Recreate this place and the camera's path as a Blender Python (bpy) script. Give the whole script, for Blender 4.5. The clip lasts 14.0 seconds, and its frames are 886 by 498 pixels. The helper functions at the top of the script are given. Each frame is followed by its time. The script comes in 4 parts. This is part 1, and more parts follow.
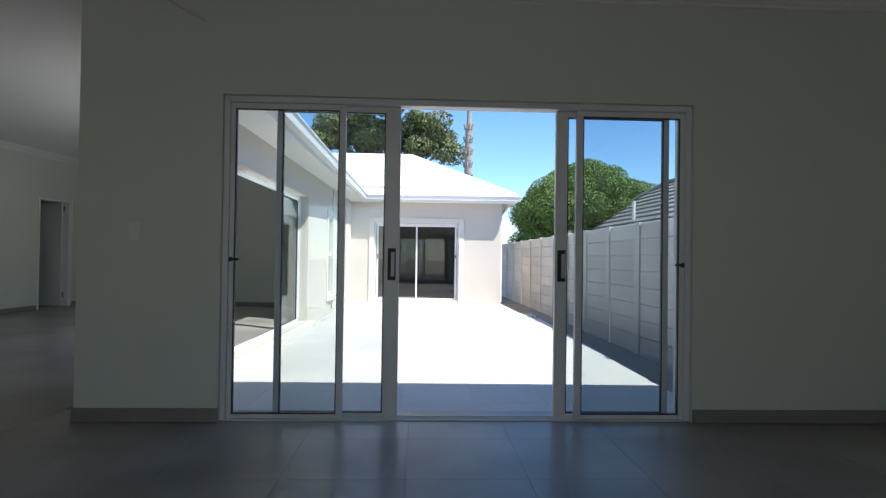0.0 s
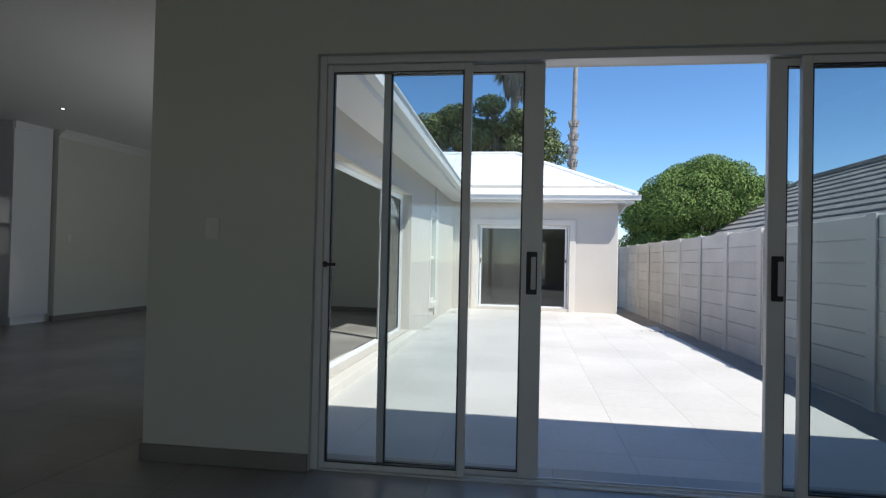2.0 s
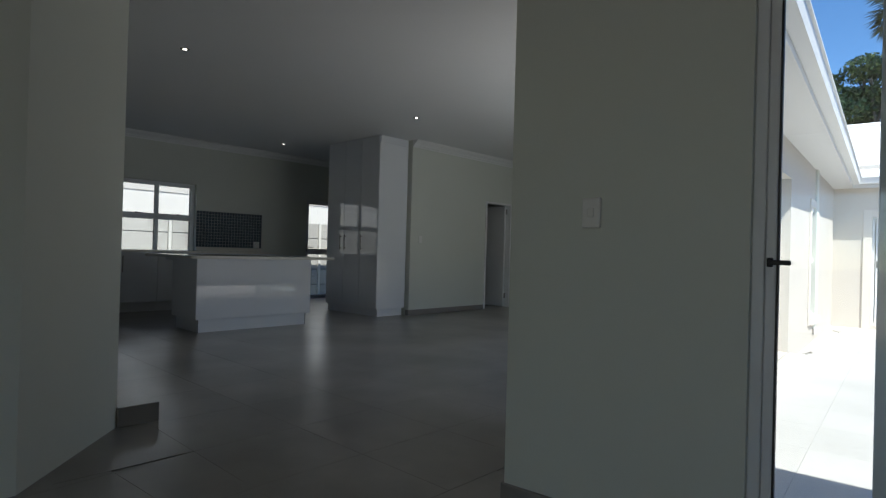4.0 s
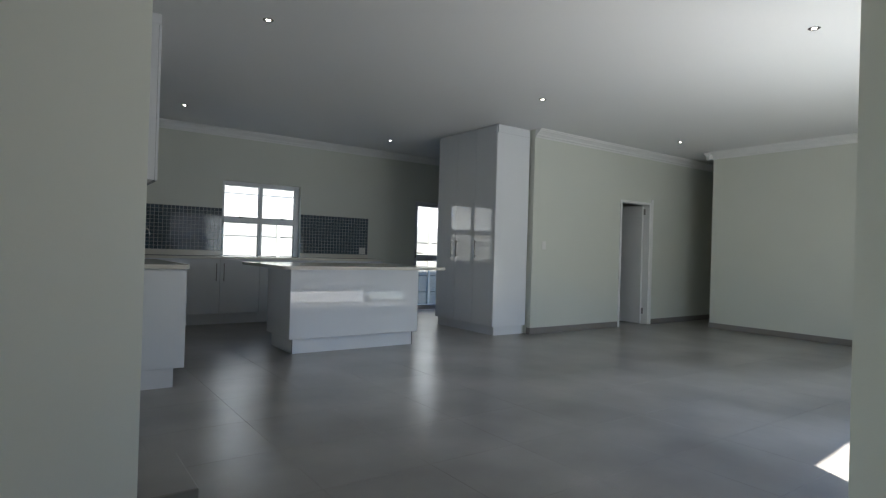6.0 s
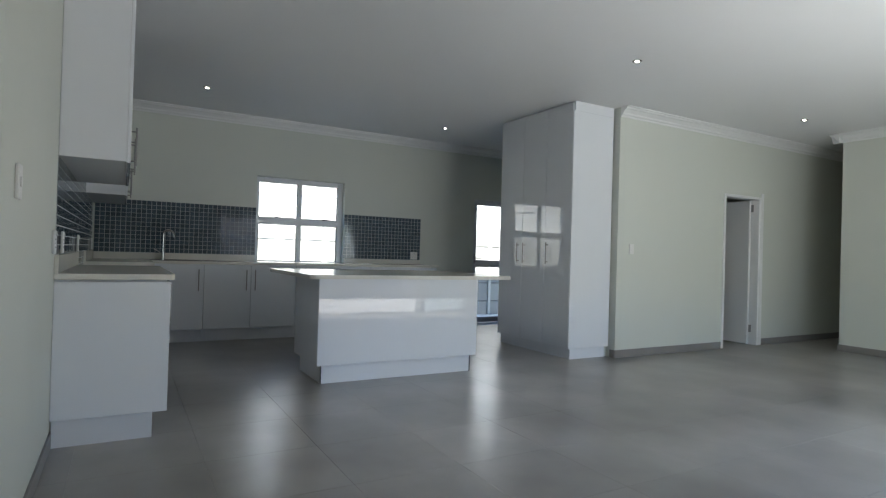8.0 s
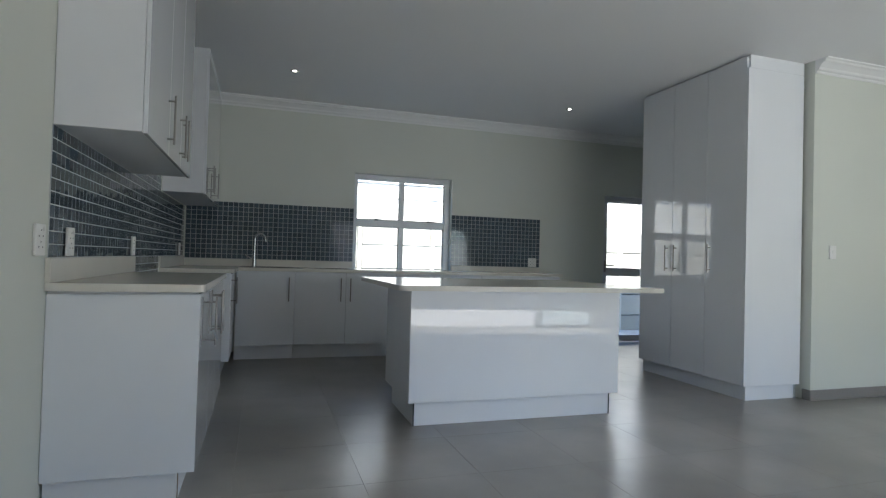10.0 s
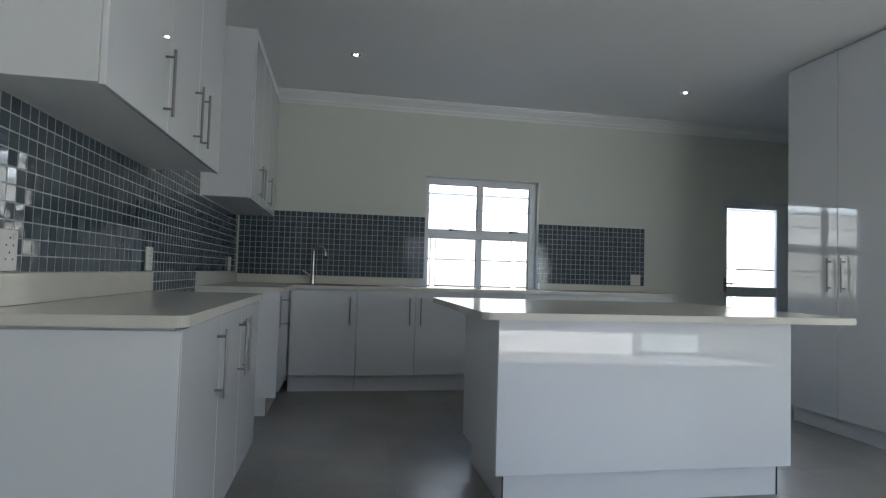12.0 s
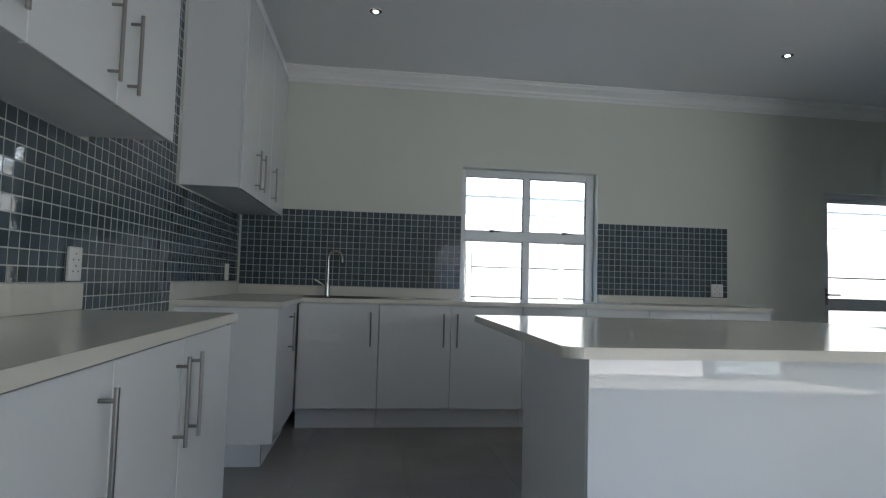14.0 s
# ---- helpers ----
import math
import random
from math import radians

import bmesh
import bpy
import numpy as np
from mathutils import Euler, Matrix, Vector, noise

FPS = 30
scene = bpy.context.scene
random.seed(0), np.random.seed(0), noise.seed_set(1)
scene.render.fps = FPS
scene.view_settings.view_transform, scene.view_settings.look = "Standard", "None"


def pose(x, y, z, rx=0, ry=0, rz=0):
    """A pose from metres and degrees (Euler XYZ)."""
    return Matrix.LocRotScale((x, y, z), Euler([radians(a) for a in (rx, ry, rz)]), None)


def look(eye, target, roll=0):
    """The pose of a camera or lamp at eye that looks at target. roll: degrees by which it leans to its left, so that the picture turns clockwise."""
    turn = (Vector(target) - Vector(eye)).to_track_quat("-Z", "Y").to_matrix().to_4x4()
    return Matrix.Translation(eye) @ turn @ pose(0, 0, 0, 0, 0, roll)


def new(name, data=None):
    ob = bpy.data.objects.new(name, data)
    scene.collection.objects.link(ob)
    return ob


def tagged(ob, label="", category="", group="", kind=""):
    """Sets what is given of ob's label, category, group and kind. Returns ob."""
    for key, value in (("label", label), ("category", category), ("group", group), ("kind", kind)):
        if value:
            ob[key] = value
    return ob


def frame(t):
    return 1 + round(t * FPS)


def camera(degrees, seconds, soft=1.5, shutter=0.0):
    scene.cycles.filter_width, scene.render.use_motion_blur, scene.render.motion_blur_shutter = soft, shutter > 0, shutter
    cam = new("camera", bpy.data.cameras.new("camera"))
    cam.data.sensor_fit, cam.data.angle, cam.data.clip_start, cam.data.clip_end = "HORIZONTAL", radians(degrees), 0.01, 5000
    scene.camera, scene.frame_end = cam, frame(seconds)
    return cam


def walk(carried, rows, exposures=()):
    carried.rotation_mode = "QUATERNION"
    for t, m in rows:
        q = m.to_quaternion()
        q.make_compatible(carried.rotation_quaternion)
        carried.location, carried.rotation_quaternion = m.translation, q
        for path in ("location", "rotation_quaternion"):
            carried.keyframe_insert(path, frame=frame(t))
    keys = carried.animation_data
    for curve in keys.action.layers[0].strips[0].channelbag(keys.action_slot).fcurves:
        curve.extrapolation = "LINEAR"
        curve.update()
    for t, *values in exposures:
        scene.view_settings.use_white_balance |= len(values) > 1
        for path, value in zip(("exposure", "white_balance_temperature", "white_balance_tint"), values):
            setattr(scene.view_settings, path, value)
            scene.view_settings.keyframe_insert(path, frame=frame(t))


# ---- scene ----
cam = camera(76.3, 14.0, 1.25)
PATH = [
    (0, (-0.215, 0.741, 1.075), (-0.309, 2.738, 1.099), 0.8),
    (0.5, (-0.262, 0.99, 1.095), (-0.354, 2.988, 1.121), 0.9),
    (1, (-0.371, 1.246, 1.091), (-0.471, 3.244, 1.128), 1.0),
    (1.5, (-0.476, 1.444, 1.086), (-0.65, 3.436, 1.122), 1.1),
    (2, (-0.564, 1.642, 1.082), (-0.99, 3.596, 1.112), 1.3),
    (2.5, (-0.687, 1.759, 1.07), (-1.42, 3.62, 1.091), 1.4),
    (3, (-0.899, 1.897, 1.074), (-1.895, 3.631, 1.087), 1.5),
    (3.5, (-1.069, 2.029, 1.079), (-2.268, 3.63, 1.086), 1.6),
    (4, (-1.278, 2.275, 1.037), (-2.649, 3.731, 1.05), 1.6),
    (6.5, (-2.57, 3.18, 1.126), (-4.214, 4.32, 1.136), 1.7),
    (7, (-2.833, 3.369, 1.117), (-4.498, 4.478, 1.132), 1.7),
    (7.5, (-3.094, 3.548, 1.124), (-4.793, 4.603, 1.141), 1.7),
    (10, (-4.415, 4.207, 1.093), (-6.319, 4.818, 1.13), 1.6),
    (10.5, (-4.641, 4.31, 1.097), (-6.577, 4.811, 1.141), 1.6),
    (11, (-4.88, 4.348, 1.11), (-6.835, 4.77, 1.163), 1.6),
    (11.5, (-5.12, 4.339, 1.108), (-7.082, 4.723, 1.182), 1.7),
    (12, (-5.374, 4.392, 1.093), (-7.341, 4.747, 1.18), 1.7),
    (12.5, (-5.622, 4.444, 1.095), (-7.595, 4.756, 1.191), 1.6),
    (13, (-5.898, 4.44, 1.104), (-7.875, 4.722, 1.209), 1.6),
    (13.5, (-6.117, 4.46, 1.099), (-8.097, 4.72, 1.21), 1.6),
    (14, (-6.333, 4.496, 1.097), (-8.315, 4.738, 1.213), 1.6),
]
walk(cam, [(t, look(eye, target, roll)) for t, eye, target, roll in PATH],
     [(0.0, 0.86), (1.0, 0.71), (1.6, 0.54), (2.3, 0.38), (3.0, 0.48), (3.6, 0.7), (4.2, 0.84), (6.3, 2.18), (7.0, 2.36), (7.6, 2.5), (10.0, 2.64), (14.0, 2.72)])

# ---- light ----
YARD = pose(-2.45, 4.45, 0, 0, 0, 4.0)      # the courtyard and its wings stand four degrees off the rooms
SUN = Vector((-0.671, 0.359, -1.0)).normalized()
world = bpy.data.worlds.new("sky")
scene.world = world
world.use_nodes = True
wn = world.node_tree.nodes
sky = wn.new("ShaderNodeTexSky")
sky.sky_type, sky.sun_disc = "NISHITA", False
sky.sun_elevation = math.asin(-SUN.z)
sky.sun_rotation = math.atan2(-SUN.x, -SUN.y)
sky.air_density, sky.dust_density, sky.ozone_density = 0.8, 0.0, 4.0
deep = wn.new("ShaderNodeHueSaturation")          # dry, very clear air: a deep blue sky
deep.inputs["Saturation"].default_value = 1.14
deep.inputs["Value"].default_value = 1.0
world.node_tree.links.new(sky.outputs[0], deep.inputs["Color"])
world.node_tree.links.new(deep.outputs[0], wn["Background"].inputs[0])
wn["Background"].inputs[1].default_value = 0.15
sun_data = bpy.data.lights.new("sun", "SUN")
sun_data.energy, sun_data.angle, sun_data.color = 5.0, radians(0.5), (1.0, 0.96, 0.9)
sun = new("sun", sun_data)
sun.rotation_mode = "QUATERNION"
sun.rotation_quaternion = SUN.to_track_quat("-Z", "Y")
sun.location = (4, -4, 12)


def sky_lamp(name, m, wide, high, watts, tone=(1.0, 0.93, 0.8)):
    """An area lamp set in a door opening, seen or only added, to boost the daylight there."""
    d = bpy.data.lights.new(name, "AREA")
    d.shape, d.size, d.size_y, d.energy, d.color = "RECTANGLE", wide, high, watts, tone
    ob = new(name, d)
    ob.matrix_basis = m
    return ob


sky_lamp("daylight_wing_door", YARD @ pose(-0.262, 3.85, 1.37, 0, 110, 0), 1.2, 2.7, 7.6, (0.87, 0.98, 1.0))
# added fill for the lounge, in a south opening that is never seen
sky_lamp("fill_lounge_unseen_door", pose(-0.6, -3.0, 1.05, 90, 0, 0), 3.0, 2.0, 7.8)


# ---- materials ----
def material(name, color, rough=0.6, metal=0.0, spec=0.5, grain=0.0, grain_size=60.0, stain=0.0, stain_size=1.5,
             bump=0.0, bump_size=120.0, each=0.0, coat=0.0, tone=None):
    """A painted, stone or metal surface with fine grain, larger stains, relief and a shift from piece to piece."""
    m = bpy.data.materials.new(name)
    m.use_nodes = True
    nt = m.node_tree
    b = nt.nodes["Principled BSDF"]
    b.inputs["Roughness"].default_value = rough
    b.inputs["Metallic"].default_value = metal
    b.inputs["Specular IOR Level"].default_value = spec
    b.inputs["Coat Weight"].default_value = coat
    b.inputs["Coat Roughness"].default_value = 0.012
    geo = nt.nodes.new("ShaderNodeNewGeometry")
    link = nt.links.new

    def noise_at(size, detail):
        n = nt.nodes.new("ShaderNodeTexNoise")
        n.inputs["Scale"].default_value = size
        n.inputs["Detail"].default_value = detail
        link(geo.outputs["Position"], n.inputs["Vector"])
        return n.outputs["Fac"]

    def mixed(a, fac, other, amount):
        ramp = nt.nodes.new("ShaderNodeMapRange")
        ramp.inputs["From Min"].default_value, ramp.inputs["From Max"].default_value = 0.3, 0.7
        ramp.inputs["To Min"].default_value, ramp.inputs["To Max"].default_value = 0.0, amount
        link(fac, ramp.inputs["Value"])
        mix = nt.nodes.new("ShaderNodeMix")
        mix.data_type = "RGBA"
        link(ramp.outputs[0], mix.inputs["Factor"])
        link(a, mix.inputs["A"])
        mix.inputs["B"].default_value = (*other, 1)
        return mix.outputs["Result"]

    base = nt.nodes.new("ShaderNodeRGB")
    base.outputs[0].default_value = (*color, 1)
    out = base.outputs[0]
    dark = tone or tuple(c * 0.55 for c in color)
    if stain:
        out = mixed(out, noise_at(stain_size, 2.5), dark, stain)
    if grain:
        out = mixed(out, noise_at(grain_size, 3), tuple(c * 0.7 for c in dark), grain)
    if each:
        info = nt.nodes.new("ShaderNodeObjectInfo")
        add = nt.nodes.new("ShaderNodeMath")
        add.operation = "ADD"
        link(info.outputs["Random"], add.inputs[0])
        link(geo.outputs["Random Per Island"], add.inputs[1])
        frac = nt.nodes.new("ShaderNodeMath")
        frac.operation = "FRACT"
        link(add.outputs[0], frac.inputs[0])
        hue = nt.nodes.new("ShaderNodeHueSaturation")
        span = nt.nodes.new("ShaderNodeMapRange")
        span.inputs["To Min"].default_value, span.inputs["To Max"].default_value = 1 - each, 1 + each
        link(frac.outputs[0], span.inputs["Value"])
        link(span.outputs[0], hue.inputs["Value"])
        link(out, hue.inputs["Color"])
        out = hue.outputs[0]
    link(out, b.inputs["Base Color"])
    if bump:
        bp = nt.nodes.new("ShaderNodeBump")
        bp.inputs["Strength"].default_value = bump
        bp.inputs["Distance"].default_value = 0.004
        link(noise_at(bump_size, 4), bp.inputs["Height"])
        link(bp.outputs[0], b.inputs["Normal"])
    if stain and rough < 0.6 and bump:
        rr = nt.nodes.new("ShaderNodeMapRange")
        rr.inputs["To Min"].default_value, rr.inputs["To Max"].default_value = rough * 0.75, rough * 1.3
        link(noise_at(stain_size * 2.3, 4), rr.inputs["Value"])
        link(rr.outputs[0], b.inputs["Roughness"])
    return m


def glass_material(name, tint):
    m = bpy.data.materials.new(name)
    m.use_nodes = True
    nt = m.node_tree
    nt.nodes.remove(nt.nodes["Principled BSDF"])
    clear = nt.nodes.new("ShaderNodeBsdfTransparent")
    clear.inputs[0].default_value = (*tint, 1)
    gloss = nt.nodes.new("ShaderNodeBsdfGlossy")
    gloss.inputs["Roughness"].default_value = 0.01
    facing = nt.nodes.new("ShaderNodeLayerWeight")
    facing.inputs[0].default_value = 0.5
    power = nt.nodes.new("ShaderNodeMath")
    power.operation, power.inputs[1].default_value = "POWER", 5.0
    nt.links.new(facing.outputs["Facing"], power.inputs[0])
    scale = nt.nodes.new("ShaderNodeMath")
    scale.operation, scale.inputs[1].default_value, scale.inputs[2].default_value = "MULTIPLY_ADD", 0.9, 0.045
    nt.links.new(power.outputs[0], scale.inputs[0])
    mix = nt.nodes.new("ShaderNodeMixShader")
    nt.links.new(scale.outputs[0], mix.inputs[0])
    nt.links.new(clear.outputs[0], mix.inputs[1])
    nt.links.new(gloss.outputs[0], mix.inputs[2])
    nt.links.new(mix.outputs[0], nt.nodes["Material Output"].inputs[0])
    return m


def glow_material(name, color, strength):
    m = bpy.data.materials.new(name)
    m.use_nodes = True
    b = m.node_tree.nodes["Principled BSDF"]
    b.inputs["Base Color"].default_value = (*color, 1)
    b.inputs["Emission Color"].default_value = (*color, 1)
    b.inputs["Emission Strength"].default_value = strength
    return m


M_WALL = material("cream_wall_paint", (0.66, 0.675, 0.61), 0.55, stain=0.08, stain_size=0.8, bump=0.12, bump_size=70)
M_CEIL = material("white_ceiling_paint", (0.80, 0.80, 0.80), 0.7, stain=0.06, stain_size=0.6, bump=0.06, bump_size=50)
M_TRIM = material("white_gloss_trim", (0.80, 0.80, 0.79), 0.35, stain=0.06, stain_size=3)
M_SKIRT = material("grey_skirting_tile", (0.27, 0.25, 0.235), 0.4, stain=0.25, stain_size=4, grain=0.1)
M_TILE = material("grey_porcelain_floor_tile", (0.40, 0.383, 0.356), 0.30, spec=0.45, stain=1.0, stain_size=1.05, tone=(0.215, 0.202, 0.184), grain=0.10, grain_size=11, each=0.035)
M_GROUT = material("grey_grout", (0.315, 0.295, 0.266), 0.45, grain=0.1)
M_PGROUT = material("pale_paving_grout", (0.585, 0.57, 0.54), 0.8, stain=0.2)
M_CAB = material("white_gloss_lacquer", (0.80, 0.815, 0.84), 0.02, coat=0.6, stain=0.03, stain_size=2)
M_CABSIDE = material("white_melamine", (0.76, 0.77, 0.79), 0.35, stain=0.05, stain_size=2)
M_STONE = material("cream_engineered_stone", (0.74, 0.71, 0.64), 0.15, spec=0.45, stain=0.08, stain_size=6, grain=0.07, grain_size=260)
M_STEEL = material("brushed_steel", (0.30, 0.29, 0.28), 0.28, metal=1.0, grain=0.15, grain_size=200)
M_CHROME = material("chrome", (0.5, 0.5, 0.49), 0.2, metal=1.0)
M_MOSAIC = material("slate_blue_mosaic", (0.062, 0.088, 0.108), 0.04, each=0.22, bump=0.05, bump_size=28)
M_MGROUT = material("pale_mosaic_grout", (0.56, 0.57, 0.57), 0.8, grain=0.1, grain_size=80)
M_ALU = material("white_powder_coat", (0.74, 0.75, 0.76), 0.35, stain=0.06, stain_size=5)
M_ALUD = material("grey_powder_coat", (0.60, 0.61, 0.64), 0.4, stain=0.06, stain_size=5)
M_BLACK = material("black_rubber", (0.02, 0.02, 0.022), 0.5)
M_PLASTIC = material("white_plastic", (0.78, 0.77, 0.74), 0.3, stain=0.04, stain_size=9)
M_DARK = material("dark_slot", (0.03, 0.03, 0.03), 0.6)
M_DOOR = material("white_painted_door", (0.74, 0.74, 0.73), 0.4, stain=0.05, stain_size=2)
M_GLASS = glass_material("window_glass", (0.90, 0.93, 0.93))
M_TINT = glass_material("grey_tinted_glass", (0.6, 0.63, 0.63))
M_BOARD = material("raw_chipboard", (0.20, 0.13, 0.075), 0.85, grain=0.4, grain_size=140)
M_RING = material("dark_bronze_ring", (0.10, 0.095, 0.09), 0.35, metal=0.6)
M_LENS = glow_material("downlight_lens", (1.0, 0.95, 0.86), 6.0)
M_EXT = material("sand_plaster", (0.62, 0.575, 0.515), 0.85, stain=0.14, stain_size=0.9, grain=0.14, grain_size=60, bump=0.3, bump_size=90)
M_EXTTRIM = material("pale_plaster_band", (0.70, 0.66, 0.60), 0.8, stain=0.1, grain=0.1, bump=0.2)
M_ROOF = material("white_roof_sheet", (0.86, 0.86, 0.85), 0.45, stain=0.06, stain_size=1)
M_FASCIA = material("white_fascia_paint", (0.78, 0.78, 0.77), 0.45, stain=0.06, stain_size=2)
M_PATIO = material("pale_patio_tile", (0.60, 0.585, 0.555), 0.6, stain=0.3, stain_size=1.0, grain=0.12, grain_size=24, each=0.04)
M_FENCE = material("precast_concrete", (0.66, 0.635, 0.595), 0.9, stain=0.3, stain_size=1.8, grain=0.25, grain_size=35, bump=0.5, bump_size=45, each=0.08)
# M_FENCE's mix in a darker colour, to hold down the sunlit back fence
M_FENCE_DIM = material("dimmed_precast_concrete", (0.46, 0.44, 0.41), 0.9, stain=0.3, stain_size=1.8, grain=0.25, grain_size=35, bump=0.5, bump_size=45, each=0.08)
M_SOIL = material("sandy_soil", (0.36, 0.33, 0.29), 0.95, stain=0.5, stain_size=2, grain=0.4, grain_size=20, bump=0.8, bump_size=14)
M_RTILE = material("grey_roof_tile", (0.30, 0.285, 0.265), 0.85, stain=0.3, stain_size=2, grain=0.2, grain_size=20, each=0.12)
M_BARK = material("grey_bark", (0.17, 0.14, 0.11), 0.9, stain=0.5, stain_size=4, grain=0.3, grain_size=20, bump=0.9, bump_size=12)
M_PALMBARK = material("palm_bark", (0.34, 0.31, 0.28), 0.9, stain=0.5, stain_size=5, grain=0.4, grain_size=16, bump=1.0, bump_size=9)
M_LEAF = material("green_leaf", (0.145, 0.22, 0.055), 0.75, spec=0.25, each=0.4, stain=0.4, stain_size=1.2, tone=(0.05, 0.10, 0.03))
M_LEAF2 = material("dark_green_leaf", (0.13, 0.17, 0.065), 0.65, spec=0.3, each=0.5, stain=0.4, stain_size=1.0, tone=(0.10, 0.09, 0.04))
M_FROND = material("palm_frond", (0.12, 0.15, 0.06), 0.55, each=0.3, stain=0.4, stain_size=1.5, tone=(0.22, 0.16, 0.09))
M_THATCH = material("dry_palm_thatch", (0.25, 0.215, 0.165), 0.9, each=0.3, stain=0.4, stain_size=3)

# ---- building helpers ----
I4 = Matrix.Identity(4)


def bm_new():
    return bmesh.new()


def add_box(bm, x0, x1, y0, y1, z0, z1):
    m = Matrix.Translation(((x0 + x1) / 2, (y0 + y1) / 2, (z0 + z1) / 2)) @ Matrix.Diagonal((abs(x1 - x0), abs(y1 - y0), abs(z1 - z0), 1))
    bmesh.ops.create_cube(bm, size=1, matrix=m)
    return bm


def box(x0, x1, y0, y1, z0, z1, bevel=0.0, seg=1):
    bm = add_box(bm_new(), x0, x1, y0, y1, z0, z1)
    if bevel:
        bmesh.ops.bevel(bm, geom=bm.edges[:], offset=bevel, segments=seg, affect="EDGES", profile=0.5)
    return bm


def boxes(rows, bevel=0.0):
    bm = bm_new()
    for r in rows:
        add_box(bm, *r)
    if bevel:
        bmesh.ops.bevel(bm, geom=bm.edges[:], offset=bevel, segments=1, affect="EDGES")
    return bm


def add_rod(bm, a, b, r0, r1=None, n=12, caps=True):
    a, b = Vector(a), Vector(b)
    d = b - a
    m = Matrix.Translation((a + b) / 2) @ d.to_track_quat("Z", "Y").to_matrix().to_4x4()
    bmesh.ops.create_cone(bm, cap_ends=caps, segments=n, radius1=r0, radius2=r0 if r1 is None else r1, depth=d.length, matrix=m)
    return bm


def rod(a, b, r0, r1=None, n=12):
    return add_rod(bm_new(), a, b, r0, r1, n)


def prism(points, z0, z1, bevel=0.0):
    """An upright solid over a plan outline, counter-clockwise."""
    bm = bm_new()
    low = [bm.verts.new((x, y, z0)) for x, y in points]
    high = [bm.verts.new((x, y, z1)) for x, y in points]
    n = len(points)
    bm.faces.new(list(reversed(low)))
    bm.faces.new(high)
    for i in range(n):
        bm.faces.new((low[i], low[(i + 1) % n], high[(i + 1) % n], high[i]))
    if bevel:
        bmesh.ops.bevel(bm, geom=bm.edges[:], offset=bevel, segments=2, affect="EDGES")
    return bm


def sweep(profile, a, b, out):
    """A moulding: profile of (out, up) pairs carried from a to b; out is the way it stands off the wall."""
    bm = bm_new()
    out = Vector((*out, 0))
    rings = [[bm.verts.new(Vector(p) + out * u + Vector((0, 0, w))) for u, w in profile] for p in (a, b)]
    n = len(profile)
    for i in range(n):
        bm.faces.new((rings[0][i], rings[0][(i + 1) % n], rings[1][(i + 1) % n], rings[1][i]))
    bm.faces.new(rings[0])
    bm.faces.new(list(reversed(rings[1])))
    bmesh.ops.recalc_face_normals(bm, faces=bm.faces[:])
    return bm


def as_mesh(name, bm, mat, smooth=False):
    me = bpy.data.meshes.new(name)
    bmesh.ops.recalc_face_normals(bm, faces=bm.faces[:]) if len(bm.faces) < 4000 else None
    bm.to_mesh(me)
    bm.free()
    me.materials.append(mat)
    if smooth:
        me.shade_smooth()
        me.set_sharp_from_angle(angle=radians(40))
    return me


def thing(name, at, label, category, group="", kind="", place=I4, turn=0.0):
    """An empty at a thing's base; its parts are given in the same coordinates as its place."""
    ob = new(name)
    ob.empty_display_size = 0.1
    local = pose(*at, 0, 0, turn)
    ob.matrix_basis = place @ local
    ob["base"] = [v for row in local for v in row]
    return tagged(ob, label, category, group, kind)


def part(name, bm, mat, parent, label="", smooth=False):
    ob = new(name, as_mesh(name, bm, mat, smooth))
    ob.parent = parent
    if parent.type == "EMPTY":
        flat = parent["base"]
        ob.matrix_parent_inverse = Matrix([flat[i:i + 4] for i in (0, 4, 8, 12)]).inverted()
    return tagged(ob, label)


def solid(name, bm, mat, label, category, kind="structure", place=I4, smooth=False, group=""):
    ob = new(name, as_mesh(name, bm, mat, smooth))
    ob.matrix_basis = place
    return tagged(ob, label, category, group, kind)


def no_shadow(ob):
    ob.visible_shadow = False
    return ob


# ---- rooms: floor, walls, ceilings ----
W, S, N, TOP = -11.13, 3.385, 11.955, 2.86
floor = solid("floor", prism([(-11.4, -3.2), (3.0, -3.2), (3.0, 4.70), (-2.47, 4.40), (-3.23, 15.2), (-11.4, 15.2)], -0.25, -0.006), M_GROUT,
              "large grey matt porcelain tiles with thin joints", "floor")
solid("ceiling", prism([(-11.4, 3.0), (-4.3, 3.0), (-4.3, -3.2), (3.0, -3.2), (3.0, 4.6), (-2.4, 4.35), (-3.15, 15.2), (-11.4, 15.2)], TOP, TOP + 0.1), M_CEIL, "smooth white painted ceiling", "ceiling")

# wall with the sliding door to the courtyard: it stands five degrees off the kitchen
LNG = pose(-2.69, 4.186, 0, 0, 0, 5.0)
OX0, OX1, OZ = 0.893, 3.962, 2.093
solid("wall_north", boxes([(0, OX0, 0, 0.28, 0, TOP), (OX1, 5.7, 0, 0.28, 0, TOP), (OX0, OX1, 0, 0.28, OZ, TOP)]), M_WALL,
      "cream painted plaster wall round the sliding door", "wall", place=LNG)
solid("wall_east", box(2.85, 3.0, -3.05, 4.62, 0, TOP), M_WALL, "cream painted plaster wall", "wall")
solid("wall_south", boxes([(-4.25, -2.15, -3.2, -3.05, 0, TOP), (0.95, 3.0, -3.2, -3.05, 0, TOP), (-2.15, 0.95, -3.2, -3.05, 2.1, TOP)]), M_WALL, "cream painted plaster wall", "wall")
